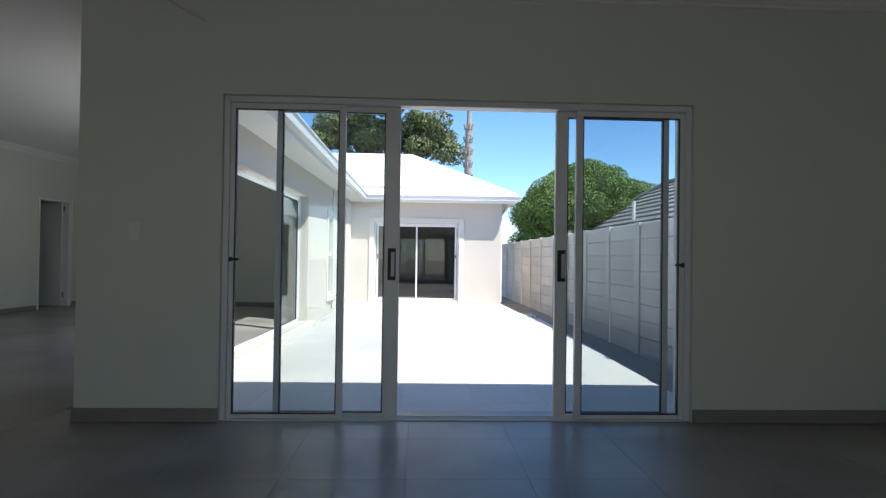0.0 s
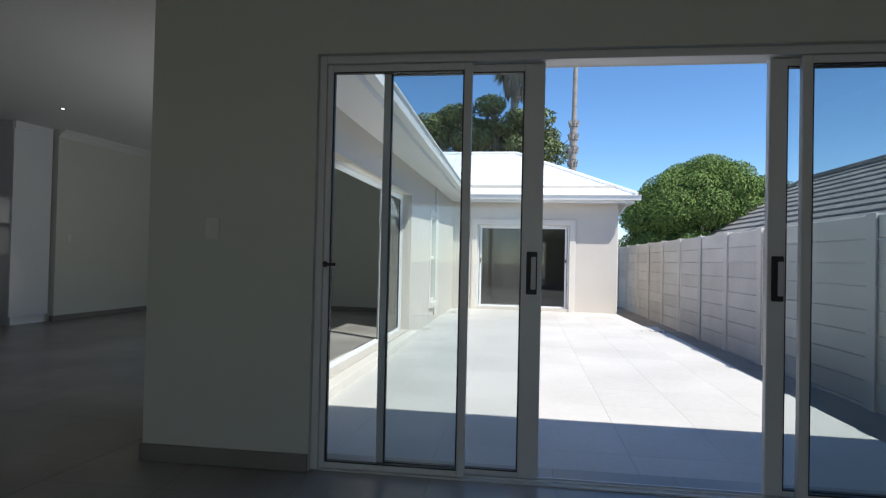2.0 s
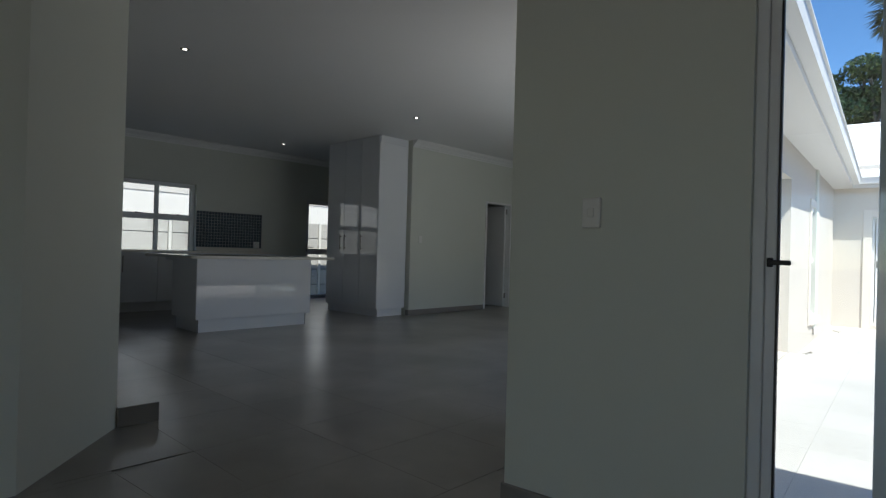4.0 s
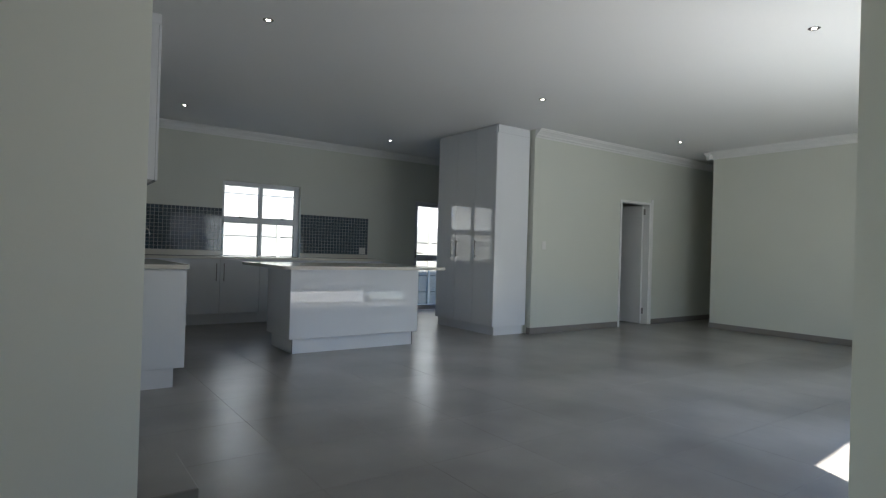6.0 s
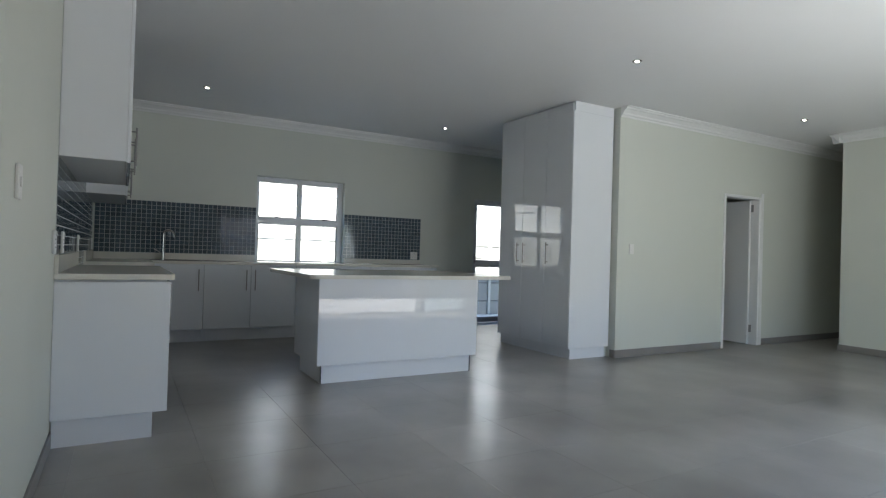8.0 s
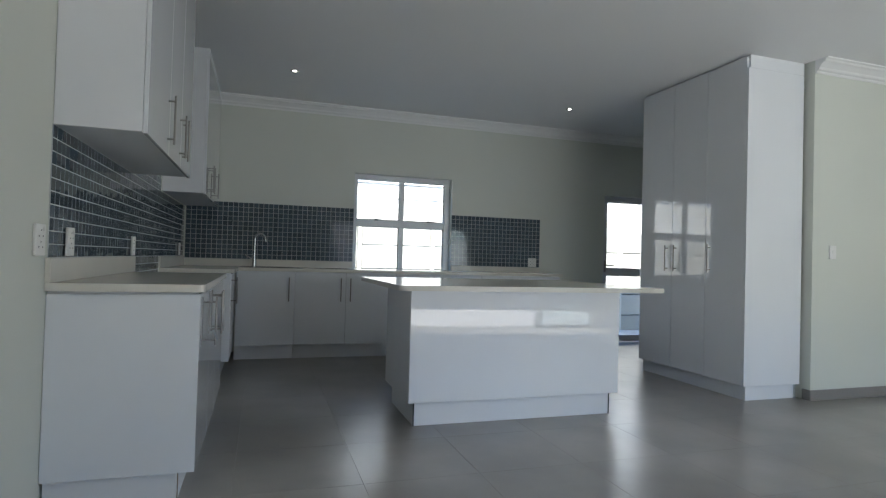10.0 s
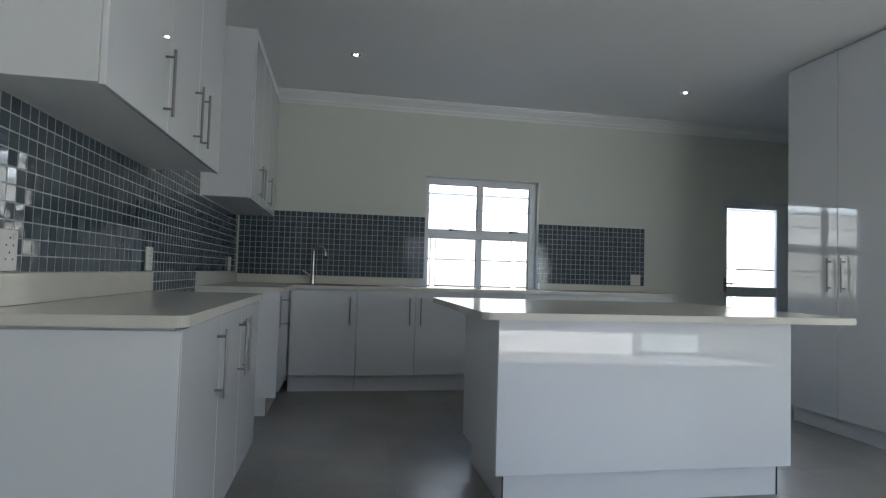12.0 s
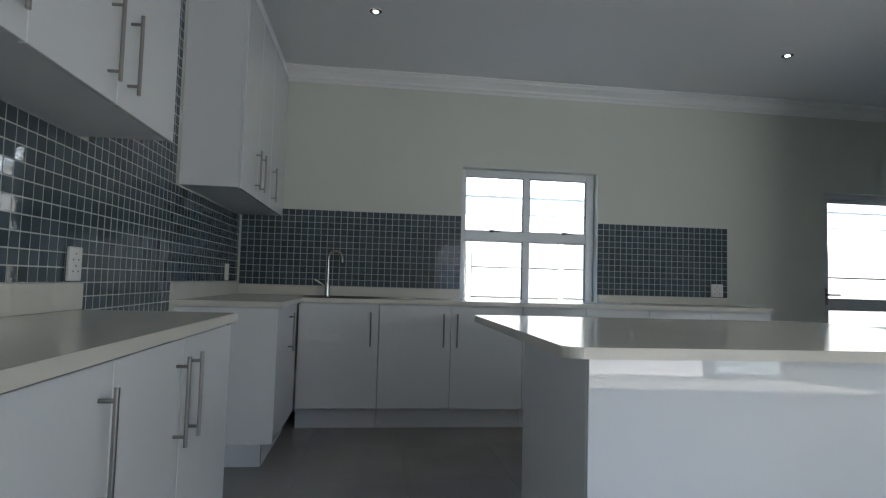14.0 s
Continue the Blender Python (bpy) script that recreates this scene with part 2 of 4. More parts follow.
# splayed wall end and the alcove beside the kitchen
solid("wall_splayed", prism([(-4.785, 3.350), (-4.92, 3.21), (-4.25, 2.65), (-4.25, -3.05), (-4.1, -3.05), (-4.1, 2.777)], 0, TOP), M_WALL,
      "cream painted plaster wall with a splayed end", "wall")
solid("wall_alcove", boxes([(-5.45, -4.26, 2.0, 2.14, 0, TOP), (-5.45, -5.3, 3.352, S, 0, TOP), (-5.45, -5.3, 2.14, 3.352, 2.06, TOP)]), M_WALL,
      "cream painted plaster alcove wall", "wall")
solid("wall_kitchen_south", box(W - 0.25, -5.452, S - 0.15, S, 0, TOP), M_WALL, "cream painted plaster wall behind the cabinets", "wall")
# west wall with the window and the back door
solid("wall_west", boxes([(W - 0.25, W, S, 5.235, 0, TOP), (W - 0.25, W, 5.235, 6.46, 0, 0.90), (W - 0.25, W, 5.235, 6.46, 2.10, TOP),
                          (W - 0.25, W, 6.46, 8.68, 0, TOP), (W - 0.25, W, 8.68, 9.64, 2.04, TOP), (W - 0.25, W, 9.64, 9.9, 0, TOP)]), M_WALL,
      "cream painted plaster wall with window and back door", "wall")
solid("wall_scullery", box(W, -8.25, 9.78, 9.9, 0, TOP), M_WALL, "cream painted plaster wall", "wall")
# hall wall with its door
HX = -7.97
solid("wall_hall", boxes([(HX - 0.14, HX, 8.60, 10.52, 0, TOP), (HX - 0.14, HX, 10.52, 11.33, 2.03, TOP), (HX - 0.14, HX, 11.33, 15.0, 0, TOP)]), M_WALL,
      "cream painted plaster hall wall", "wall")
solid("wall_cabinet_back", box(-9.42, HX - 0.14, 8.585, 8.66, 0, TOP), M_WALL, "cream painted plaster wall", "wall")
solid("wall_room_behind", boxes([(-10.6, -10.5, 9.92, 13.0, 0, TOP), (-10.5, HX - 0.14, 13.0, 13.1, 0, TOP)]), M_WALL, "cream painted plaster wall", "wall")
solid("wall_dining_north", box(-7.25, -2.95, N, N + 0.14, 0, TOP), M_WALL, "cream painted plaster wall", "wall")
solid("wall_hall_east", box(-7.25, -7.11, N + 0.14, 15.0, 0, TOP), M_WALL, "cream painted plaster wall", "wall")
solid("wall_hall_end", box(HX - 0.14, -7.11, 15.0, 15.14, 0, TOP), M_WALL, "cream painted plaster wall", "wall")

# skirtings
def skirting(rows, place=I4):
    for x0, x1, y0, y1 in rows:
        solid("baseboard", box(x0, x1, y0, y1, 0, 0.088, 0.003), M_SKIRT, "low grey tile skirting", "baseboard", place=place)


skirting([(-0.012, OX0 - 0.001, -0.012, 0), (-0.012, 0, 0, 0.28), (OX1 + 0.001, 5.4, -0.012, 0)], LNG)
skirting([(HX, HX + 0.012, 8.588, 10.51), (HX - 0.07, HX, 8.588, 8.60), (HX, HX + 0.012, 11.395, 15.0),
          (-7.262, -2.95, N - 0.012, N), (-7.262, -7.25, N, 15.0), (-7.11, -5.30, S, S + 0.012), (-4.1, -4.088, -3.0, 2.62)])

# cornices
CORN = [(0, -0.11), (0.012, -0.11), (0.016, -0.092), (0.034, -0.085), (0.040, -0.066), (0.072, -0.036), (0.090, -0.030), (0.096, -0.014), (0.115, -0.010), (0.115, 0), (0, 0)]
def cornice(a, b, out, z=TOP, place=I4):
    solid("cornice", sweep(CORN, (*a, z), (*b, z), out), M_TRIM, "white moulded plaster cornice", "cornice", place=place)


cornice((W, 3.4), (W, 9.78), (1, 0))
cornice((-7.05, S), (-5.3, S), (0, 1))
cornice((HX, 8.60), (HX, 15.0), (1, 0))
cornice((-7.365, N), (-2.95, N), (0, -1))
cornice((-7.25, N - 0.115), (-7.25, 15.0), (-1, 0))
cornice((0, 0), (5.4, 0), (0, -1), place=LNG)
cornice((-4.1, -3.05), (-4.1, 2.6), (1, 0))

# ---- doors and windows ----
def panel_frame(name, parent, x0, x1, y0, y1, z0, z1, left, right, rail_low=0.028, rail_top=0.036, mat=None, glass=None):
    """A glazed sliding leaf in the plane of a wall along x: stiles, rails, gasket and pane."""
    mat = mat or M_ALU
    leaf = part(name, box(x0, x0 + left, y0, y1, z0, z1, 0.003), mat, parent)
    part("stile", box(x1 - right, x1, y0, y1, z0, z1, 0.003), mat, leaf)
    part("bottom_rail", box(x0 + left, x1 - right, y0 + 0.004, y1 - 0.004, z0, z0 + rail_low, 0.002), mat, leaf)
    part("top_rail", box(x0 + left, x1 - right, y0 + 0.004, y1 - 0.004, z1 - rail_top, z1, 0.002), mat, leaf)
    ym = (y0 + y1) / 2
    a, b, c, d = x0 + left, x1 - right, z0 + rail_low, z1 - rail_top
    part("gasket", boxes([(a, a + 0.007, ym - 0.012, ym + 0.012, c, d), (b - 0.007, b, ym - 0.012, ym + 0.012, c, d),
                          (a + 0.007, b - 0.007, ym - 0.012, ym + 0.012, c, c + 0.007), (a + 0.007, b - 0.007, ym - 0.012, ym + 0.012, d - 0.007, d)]), M_BLACK, leaf)
    no_shadow(part("pane", box(a + 0.003, b - 0.003, ym - 0.003, ym + 0.003, c + 0.003, d - 0.003), glass or M_GLASS, leaf))
    return leaf


def sliding_door(place, x0, x1, y0, z0, z1, name, label, leaves, mat=None, glass=None):
    mat = mat or M_ALU
    t = thing(name, ((x0 + x1) / 2, y0 + 0.06, z0), label, "door", kind="structure", place=place)
    part("frame_jamb", box(x0, x0 + 0.036, y0, y0 + 0.10, z0, z1, 0.003), mat, t)
    part("frame_jamb", box(x1 - 0.036, x1, y0, y0 + 0.10, z0, z1, 0.003), mat, t)
    part("frame_head", box(x0 + 0.036, x1 - 0.036, y0, y0 + 0.10, z1 - 0.04, z1, 0.003), mat, t)
    part("threshold", boxes([(x0 + 0.036, x1 - 0.036, y0, y0 + 0.10, z0 - 0.03, z0 + 0.006), (x0 + 0.036, x1 - 0.036, y0 + 0.028, y0 + 0.033, z0 + 0.006, z0 + 0.015),
                             (x0 + 0.036, x1 - 0.036, y0 + 0.066, y0 + 0.071, z0 + 0.006, z0 + 0.015)]), mat, t)
    for a, b, track, sl, sr in leaves:
        yy = y0 + 0.012 + 0.038 * track
        panel_frame("leaf", t, a, b, yy, yy + 0.036, z0 + 0.008, z1 - 0.042, sl, sr, mat=mat, glass=glass)
    return t


d1 = sliding_door(LNG, OX0, OX1, 0.034, 0.0, OZ, "door_1", "wide white aluminium sliding door standing half open",
                  [(0.930, 1.670, 0, 0.030, 0.040), (3.193, 3.926, 0, 0.044, 0.034), (1.216, 2.027, 1, 0.036, 0.100), (3.064, 3.834, 1, 0.079, 0.036)])


def pull(x, y, z, parent):
    """A black recessed pull with a grey finger plate."""
    h = part("pull_handle", box(x - 0.026, x + 0.026, y - 0.016, y, z - 0.105, z + 0.105, 0.004), M_BLACK, parent, "black moulded pull handle")
    part("finger_plate", box(x - 0.004, x + 0.020, y - 0.028, y - 0.017, z - 0.08, z + 0.08, 0.004), M_ALUD, h)


pull(1.978, 0.084, 1.015, d1)
pull(3.106, 0.084, 1.018, d1)
for hx, way in ((0.945, 1), (3.908, -1)):
    lv = part("latch", box(hx - 0.008, hx + 0.008, 0.02, 0.046, 1.02, 1.05, 0.003), M_BLACK, d1, "small black latch lever")
    part("lever", box(min(hx, hx + way * 0.06), max(hx, hx + way * 0.06), 0.008, 0.02, 1.027, 1.043, 0.003), M_BLACK, lv)
# unseen door, added in the south wall to hold the fill lamp
sliding_door(pose(-0.6, -3.05, 0, 0, 0, 180), -1.55, 1.55, 0.01, 0.0, 2.098, "door_unseen", "white aluminium sliding door, closed, added unseen around the lounge fill lamp",
             [(-1.50, 0.02, 0, 0.045, 0.045), (-0.02, 1.50, 1, 0.045, 0.045)])

# kitchen window
WX = W - 0.14
kw = thing("window_1", (WX, 5.85, 0.92), "white aluminium casement window of four panes above the worktop", "window", kind="structure")
Y0, Y1, Z0, Z1 = 5.236, 6.459, 0.902, 2.098
for r in ((Y0, Y0 + 0.045, Z0, Z1), (Y1 - 0.075, Y1, Z0, Z1)):
    part("frame_side", box(WX, WX + 0.06, *r, 0.004), M_ALU, kw)
for r in ((Z0, Z0 + 0.035), (1.468, 1.556), (Z1 - 0.062, Z1)):
    part("frame_rail", box(WX, WX + 0.06, Y0 + 0.045, Y1 - 0.075, *r, 0.004), M_ALU, kw)
for a, b in ((Z0 + 0.035, 1.468), (1.556, Z1 - 0.062)):
    part("mullion", box(WX + 0.002, WX + 0.058, 5.805, 5.862, a, b, 0.004), M_ALU, kw)
    for p, q in ((Y0 + 0.045, 5.805), (5.862, Y1 - 0.075)):
        no_shadow(part("pane", box(WX + 0.027, WX + 0.033, p + 0.004, q - 0.004, a + 0.004, b - 0.004), M_GLASS, kw))
        part("gasket", boxes([(WX + 0.022, WX + 0.05, p, p + 0.006, a, b), (WX + 0.022, WX + 0.05, q - 0.006, q, a, b),
                              (WX + 0.022, WX + 0.05, p + 0.006, q - 0.006, a, a + 0.006), (WX + 0.022, WX + 0.05, p + 0.006, q - 0.006, b - 0.006, b)]), M_BLACK, kw)
for y in (5.52, 6.18):
    st = part("stay", box(WX + 0.06, WX + 0.074, y - 0.02, y + 0.02, 1.545, 1.568, 0.003), M_BLACK, kw, "black window stay")
    part("lever", box(WX + 0.074, WX + 0.084, y - 0.015, y + 0.075, 1.55, 1.562, 0.003), M_BLACK, st)
solid("window_sill", box(W - 0.078, W + 0.001, 5.237, 6.458, 0.9005, 0.956, 0.003), M_STONE, "cream stone sill inside the kitchen window", "sill")

# back door
DX = W - 0.13
kd = thing("door_2", (DX, 9.16, 0), "grey aluminium back door with two glass panes, closed", "door", kind="structure")
part("frame_jamb", box(DX, DX + 0.07, 8.681, 8.725, 0, 2.038, 0.003), M_ALUD, kd)
part("frame_jamb", box(DX, DX + 0.07, 9.595, 9.639, 0, 2.038, 0.003), M_ALUD, kd)
part("frame_head", box(DX, DX + 0.07, 8.725, 9.595, 1.99, 2.038, 0.003), M_ALUD, kd)
part("leaf_stile", box(DX + 0.01, DX + 0.055, 8.727, 8.785, 0.01, 1.988, 0.004), M_ALUD, kd)
part("leaf_stile", box(DX + 0.01, DX + 0.055, 9.44, 9.593, 0.01, 1.988, 0.004), M_ALUD, kd)
for z0, z1 in ((0.01, 0.10), (0.926, 1.042), (1.952, 1.988)):
    part("leaf_rail", box(DX + 0.012, DX + 0.053, 8.785, 9.44, z0, z1, 0.004), M_ALUD, kd)
for z0, z1 in ((0.10, 0.926), (1.042, 1.952)):
    no_shadow(part("pane", box(DX + 0.03, DX + 0.036, 8.788, 9.437, z0 + 0.003, z1 - 0.003), M_GLASS, kd))
hl = part("handle_plate", box(DX + 0.055, DX + 0.063, 8.738, 8.772, 0.98, 1.14, 0.003), M_STEEL, kd)
part("lever", rod((DX + 0.10, 8.755, 1.075), (DX + 0.10, 8.87, 1.075), 0.009), M_STEEL, hl, smooth=True)
part("spindle", rod((DX + 0.06, 8.755, 1.075), (DX + 0.105, 8.755, 1.075), 0.009), M_STEEL, hl, smooth=True)

# hall door, open into the room behind
hd = thing("door_3", (HX, 10.92, 0), "white painted door frame with its door standing open inwards", "door", kind="structure")
for a, b in ((10.522, 10.562), (11.29, 11.328)):
    part("frame_jamb", box(HX - 0.139, HX + 0.012, a, b, 0, 2.028, 0.004), M_TRIM, hd)
part("frame_head", box(HX - 0.139, HX + 0.012, 10.562, 11.29, 1.992, 2.028, 0.004), M_TRIM, hd)
part("architrave", box(HX + 0.0005, HX + 0.016, 11.33, 11.39, 0, 2.085, 0.004), M_TRIM, hd)
leaf = part("door_leaf", box(HX - 0.86, HX - 0.10, 11.244, 11.286, 0.008, 1.988, 0.003), M_DOOR, hd)
for z in (0.22, 1.88):
    part("hinge", rod((HX - 0.09, 11.282, z - 0.05), (HX - 0.09, 11.282, z + 0.05), 0.010, n=10), M_STEEL, leaf, smooth=True)
    part("hinge_leaf", box(HX - 0.135, HX - 0.07, 11.286, 11.2905, z - 0.05, z + 0.05), M_STEEL, leaf)
hk = part("handle_plate", box(HX - 0.82, HX - 0.78, 11.236, 11.244, 0.93, 1.12, 0.003), M_STEEL, leaf)
part("lever", rod((HX - 0.80, 11.212, 1.05), (HX - 0.69, 11.212, 1.05), 0.009), M_STEEL, hk, smooth=True)

# alcove door
ad = thing("door_4", (-5.37, 2.9, 0), "white painted alcove door with a steel lever handle", "door", kind="structure")
part("frame_jamb", box(-5.44, -5.292, 3.312, 3.35, 0, 2.058, 0.004), M_TRIM, ad)
part("frame_jamb", box(-5.44, -5.292, 2.45, 2.49, 0, 2.058, 0.004), M_TRIM, ad)
part("frame_head", box(-5.44, -5.292, 2.49, 3.312, 2.02, 2.058, 0.004), M_TRIM, ad)
al = part("door_leaf", box(-5.36, -5.32, 2.492, 3.31, 0.008, 2.018, 0.003), M_DOOR, ad)
ap = part("handle_plate", box(-5.32, -5.312, 3.255, 3.285, 1.18, 1.36, 0.003), M_STEEL, al)
part("lever", rod((-5.275, 3.29, 1.335), (-5.275, 3.18, 1.335), 0.010), M_STEEL, ap, smooth=True)
part("spindle", rod((-5.315, 3.275, 1.335), (-5.27, 3.275, 1.335), 0.010), M_STEEL, ap, smooth=True)

# low plinth by the splayed wall end
solid("low_plinth", box(-5.25, -4.765, 3.353, 3.575, 0, 0.112, 0.004), M_TILE, "low grey tiled plinth against the wall end", "plinth", kind="object")


# ---- kitchen ----
def bar_handle(parent, at, normal, length, across=(0, 0, 1)):
    """A round steel bar on two posts."""
    c, n, a = Vector(at), Vector(normal), Vector(across)
    h = part("handle", rod(c + n * 0.034 - a * length / 2, c + n * 0.034 + a * length / 2, 0.006), M_STEEL, parent, "brushed steel bar handle", True)
    for s in (-1, 1):
        p = c + a * s * (length / 2 - 0.028)
        part("post", rod(p, p + n * 0.034, 0.005, n=8), M_STEEL, h, smooth=True)


FY = S + 0.575          # fronts of the run along the south wall
FX = W + 0.580          # fronts of the run along the west wall
KICK, DT = 0.15, 0.921

def base_unit(x0, x1, y0, y1, face, handles, label, kick=True, end=""):
    """A base cabinet: carcass, plinth and doors. face 'y' or 'x': the way its front looks."""
    t = thing("base_cabinet", ((x0 + x1) / 2, (y0 + y1) / 2, 0), label, "cabinet", group="kitchen base cabinets")
    g = 0.0015
    if face == "y":
        part("body", box(x0 + g, x1 - g, y0 + 0.002, y1 - 0.02, KICK, DT - 0.002, 0.001), M_CABSIDE, t)
        part("plinth", box(x0 + (0.07 if end == "a" else 0) + g, x1 - (0.07 if end == "b" else 0) - g, y0 + 0.01, y1 - 0.075, 0, KICK - 0.001), M_CABSIDE, t)
        for (a, b, hx) in handles:
            d = part("door", box(a + 0.002, b - 0.002, y1 - 0.018, y1, KICK + 0.004, DT - 0.008, 0.0015), M_CAB, t)
            if hx is not None:
                bar_handle(d, (hx, y1, 0.743), (0, 1, 0), 0.25)
    else:
        part("body", box(x0 + 0.002, x1 - 0.02, y0 + g, y1 - g, KICK, DT - 0.002, 0.001), M_CABSIDE, t)
        part("plinth", box(x0 + 0.01, x1 - 0.075, y0 + g, y1 - g, 0, KICK - 0.001), M_CABSIDE, t)
        for (a, b, hy) in handles:
            d = part("door", box(x1 - 0.018, x1, a + 0.002, b - 0.002, KICK + 0.004, DT - 0.008, 0.0015), M_CAB, t)
            if hy is not None:
                bar_handle(d, (x1, hy, 0.735), (1, 0, 0), 0.25)
    return t


XA = -7.06
u = base_unit(-7.612, XA - 0.018, S, FY, "y", [(-7.612, XA - 0.018, -7.55)], "white gloss base cabinet with one door, under the worktop")
part("end_panel", box(XA - 0.018, XA, S + 0.002, FY, KICK, DT - 0.010, 0.0015), M_CAB, u)
part("plinth_return", box(XA - 0.09, XA - 0.074, S + 0.004, FY - 0.073, 0, KICK - 0.001), M_CABSIDE, u)
part("plinth_edge", box(XA - 0.074, XA - 0.0595, FY - 0.0728, FY - 0.0705, 0.002, KICK - 0.003), M_BOARD, u, "raw brown board edge")
part("plinth_end", box(XA - 0.074, XA - 0.0585, S + 0.004, FY - 0.073, 0, KICK - 0.001, 0.001), M_CAB, u)
base_unit(-8.60, -7.612, S, FY, "y", [(-8.055, -7.612, -8.003), (-8.60, -8.055, -8.123)], "white gloss base cabinet with two doors, under the worktop")
v = base_unit(-10.55, -9.69, S, FY, "y", [(-10.531, -9.69, -10.14)], "white gloss corner base cabinet beside the cooker gap", end="b")
part("plinth_trim", box(-9.7615, -9.753, FY - 0.0755, FY - 0.0735, 0, KICK - 0.002), M_BLACK, v)
part("end_panel", box(-9.69, -9.674, S + 0.002, FY, KICK, DT - 0.002, 0.0015), M_CAB, v)
seams = [3.965, 4.549, 5.085, 5.64, 6.144, 6.66, 7.176, 7.69]
hs = [4.49, 5.03, 5.132, 6.094, 6.194, 7.123, 7.228]
base_unit(W, FX, S + 0.576, seams[1], "x", [(seams[0], seams[1], hs[0])], "white gloss base cabinet with one door, below the sink")
for i in (1, 3, 5):
    base_unit(W, FX, seams[i], seams[i + 2], "x", [(seams[i], seams[i + 1], hs[i]), (seams[i + 1], seams[i + 2], hs[i + 1])],
              "white gloss base cabinet with two doors, under the window worktop")

CT0, CT1 = 0.922, 0.955
def rounded(pts, r=0.03):
    """A plan outline with its listed corners rounded."""
    out = []
    n = len(pts)
    for i, (x, y, rnd) in enumerate(pts):
        if not rnd:
            out.append((x, y))
            continue
        p, a, b = Vector((x, y)), Vector(pts[i - 1][:2]), Vector(pts[(i + 1) % n][:2])
        da, db = (a - p).normalized(), (b - p).normalized()
        c = p + (da + db) * r
        for k in range(6):
            f = k / 5 * math.pi / 2
            q = c - db * r * math.cos(f) - da * r * math.sin(f)
            out.append((q.x, q.y))
    return out


wt = thing("worktop", (-7.83, 3.7, CT0), "polished cream stone worktop with a low upstand", "worktop", kind="object")
part("slab", prism(rounded([(-8.615, S + 0.001, 0), (XA + 0.022, S + 0.001, 0), (XA + 0.022, FY + 0.020, 1), (-8.615, FY + 0.020, 0)]), CT0, CT1, 0.003), M_STONE, wt)
part("upstand", box(-8.63, XA + 0.022, S + 0.001, S + 0.022, CT1 + 0.0005, 1.056, 0.002), M_STONE, wt)
wt2 = thing("worktop", (-10.8, 5.5, CT0), "polished cream stone corner worktop with sink and upstand", "worktop", kind="object")
EX = FX + 0.026
SINK = (-10.83, 4.27, 0.17, 0.30)
hole = [(SINK[0] + SINK[2] * math.cos(k / 24 * math.tau), SINK[1] + SINK[3] * math.sin(k / 24 * math.tau)) for k in range(24)]
part("slab", boxes([(W + 0.001, -9.665, S + 0.001, FY + 0.0, CT0, CT1), (W + 0.001, EX, 4.62, 7.71, CT0, CT1), (-10.62, EX, FY, 4.62, CT0, CT1), (W + 0.001, -11.02, FY, 4.62, CT0, CT1)]), M_STONE, wt2)
part("slab_edge", boxes([(EX + 0.0005, -9.665, FY + 0.0005, FY + 0.026, CT0, CT1)]), M_STONE, wt2)
sk = bm_new()
ring_o = [(-11.02, FY), (-10.62, FY), (-10.62, 4.62), (-11.02, 4.62)]
vo = [sk.verts.new((x, y, CT1)) for x, y in ring_o]
vi = [sk.verts.new((x, y, CT1)) for x, y in hole]
for a in range(4):
    start = (a * 6 + 15) % 24
    quarter = [vi[(start + k) % 24] for k in range(7)]
    for k in range(6):
        sk.faces.new((vo[a], quarter[k], quarter[k + 1]))
    sk.faces.new((vo[a], quarter[6], vo[(a + 1) % 4]))
part("sink_cutout", sk, M_STONE, wt2)
bowl = bm_new()
rings = []
for f, z in ((1.06, CT1 + 0.003), (1.02, CT1 + 0.006), (0.97, CT1 - 0.004), (0.93, CT1 - 0.10), (0.7, CT1 - 0.15), (0.1, CT1 - 0.16)):
    rings.append([bowl.verts.new((SINK[0] + (x - SINK[0]) * f, SINK[1] + (y - SINK[1]) * f, z)) for x, y in hole])
for r0, r1 in zip(rings, rings[1:]):
    for k in range(24):
        bowl.faces.new((r0[k], r0[(k + 1) % 24], r1[(k + 1) % 24], r1[k]))
bowl.faces.new(rings[-1])
sinkob = thing("sink", (SINK[0], SINK[1], CT1), "oval stainless steel sink set into the worktop", "sink", kind="object")
part("bowl", bowl, M_STEEL, sinkob, smooth=True)
part("waste", rod((SINK[0], SINK[1], CT1 - 0.16), (SINK[0], SINK[1], CT1 - 0.152), 0.03, n=16), M_CHROME, sinkob)
part("upstand", box(W + 0.001, -9.60, S + 0.001, S + 0.022, CT1 + 0.0005, 1.056, 0.002), M_STONE, wt2)
part("upstand", box(W + 0.001, W + 0.022, S + 0.023, 5.225, CT1 + 0.0005, 1.036, 0.002), M_STONE, wt2)
part("upstand", box(W + 0.001, W + 0.022, 6.47, 7.70, CT1 + 0.0005, 1.02, 0.002), M_STONE, wt2)

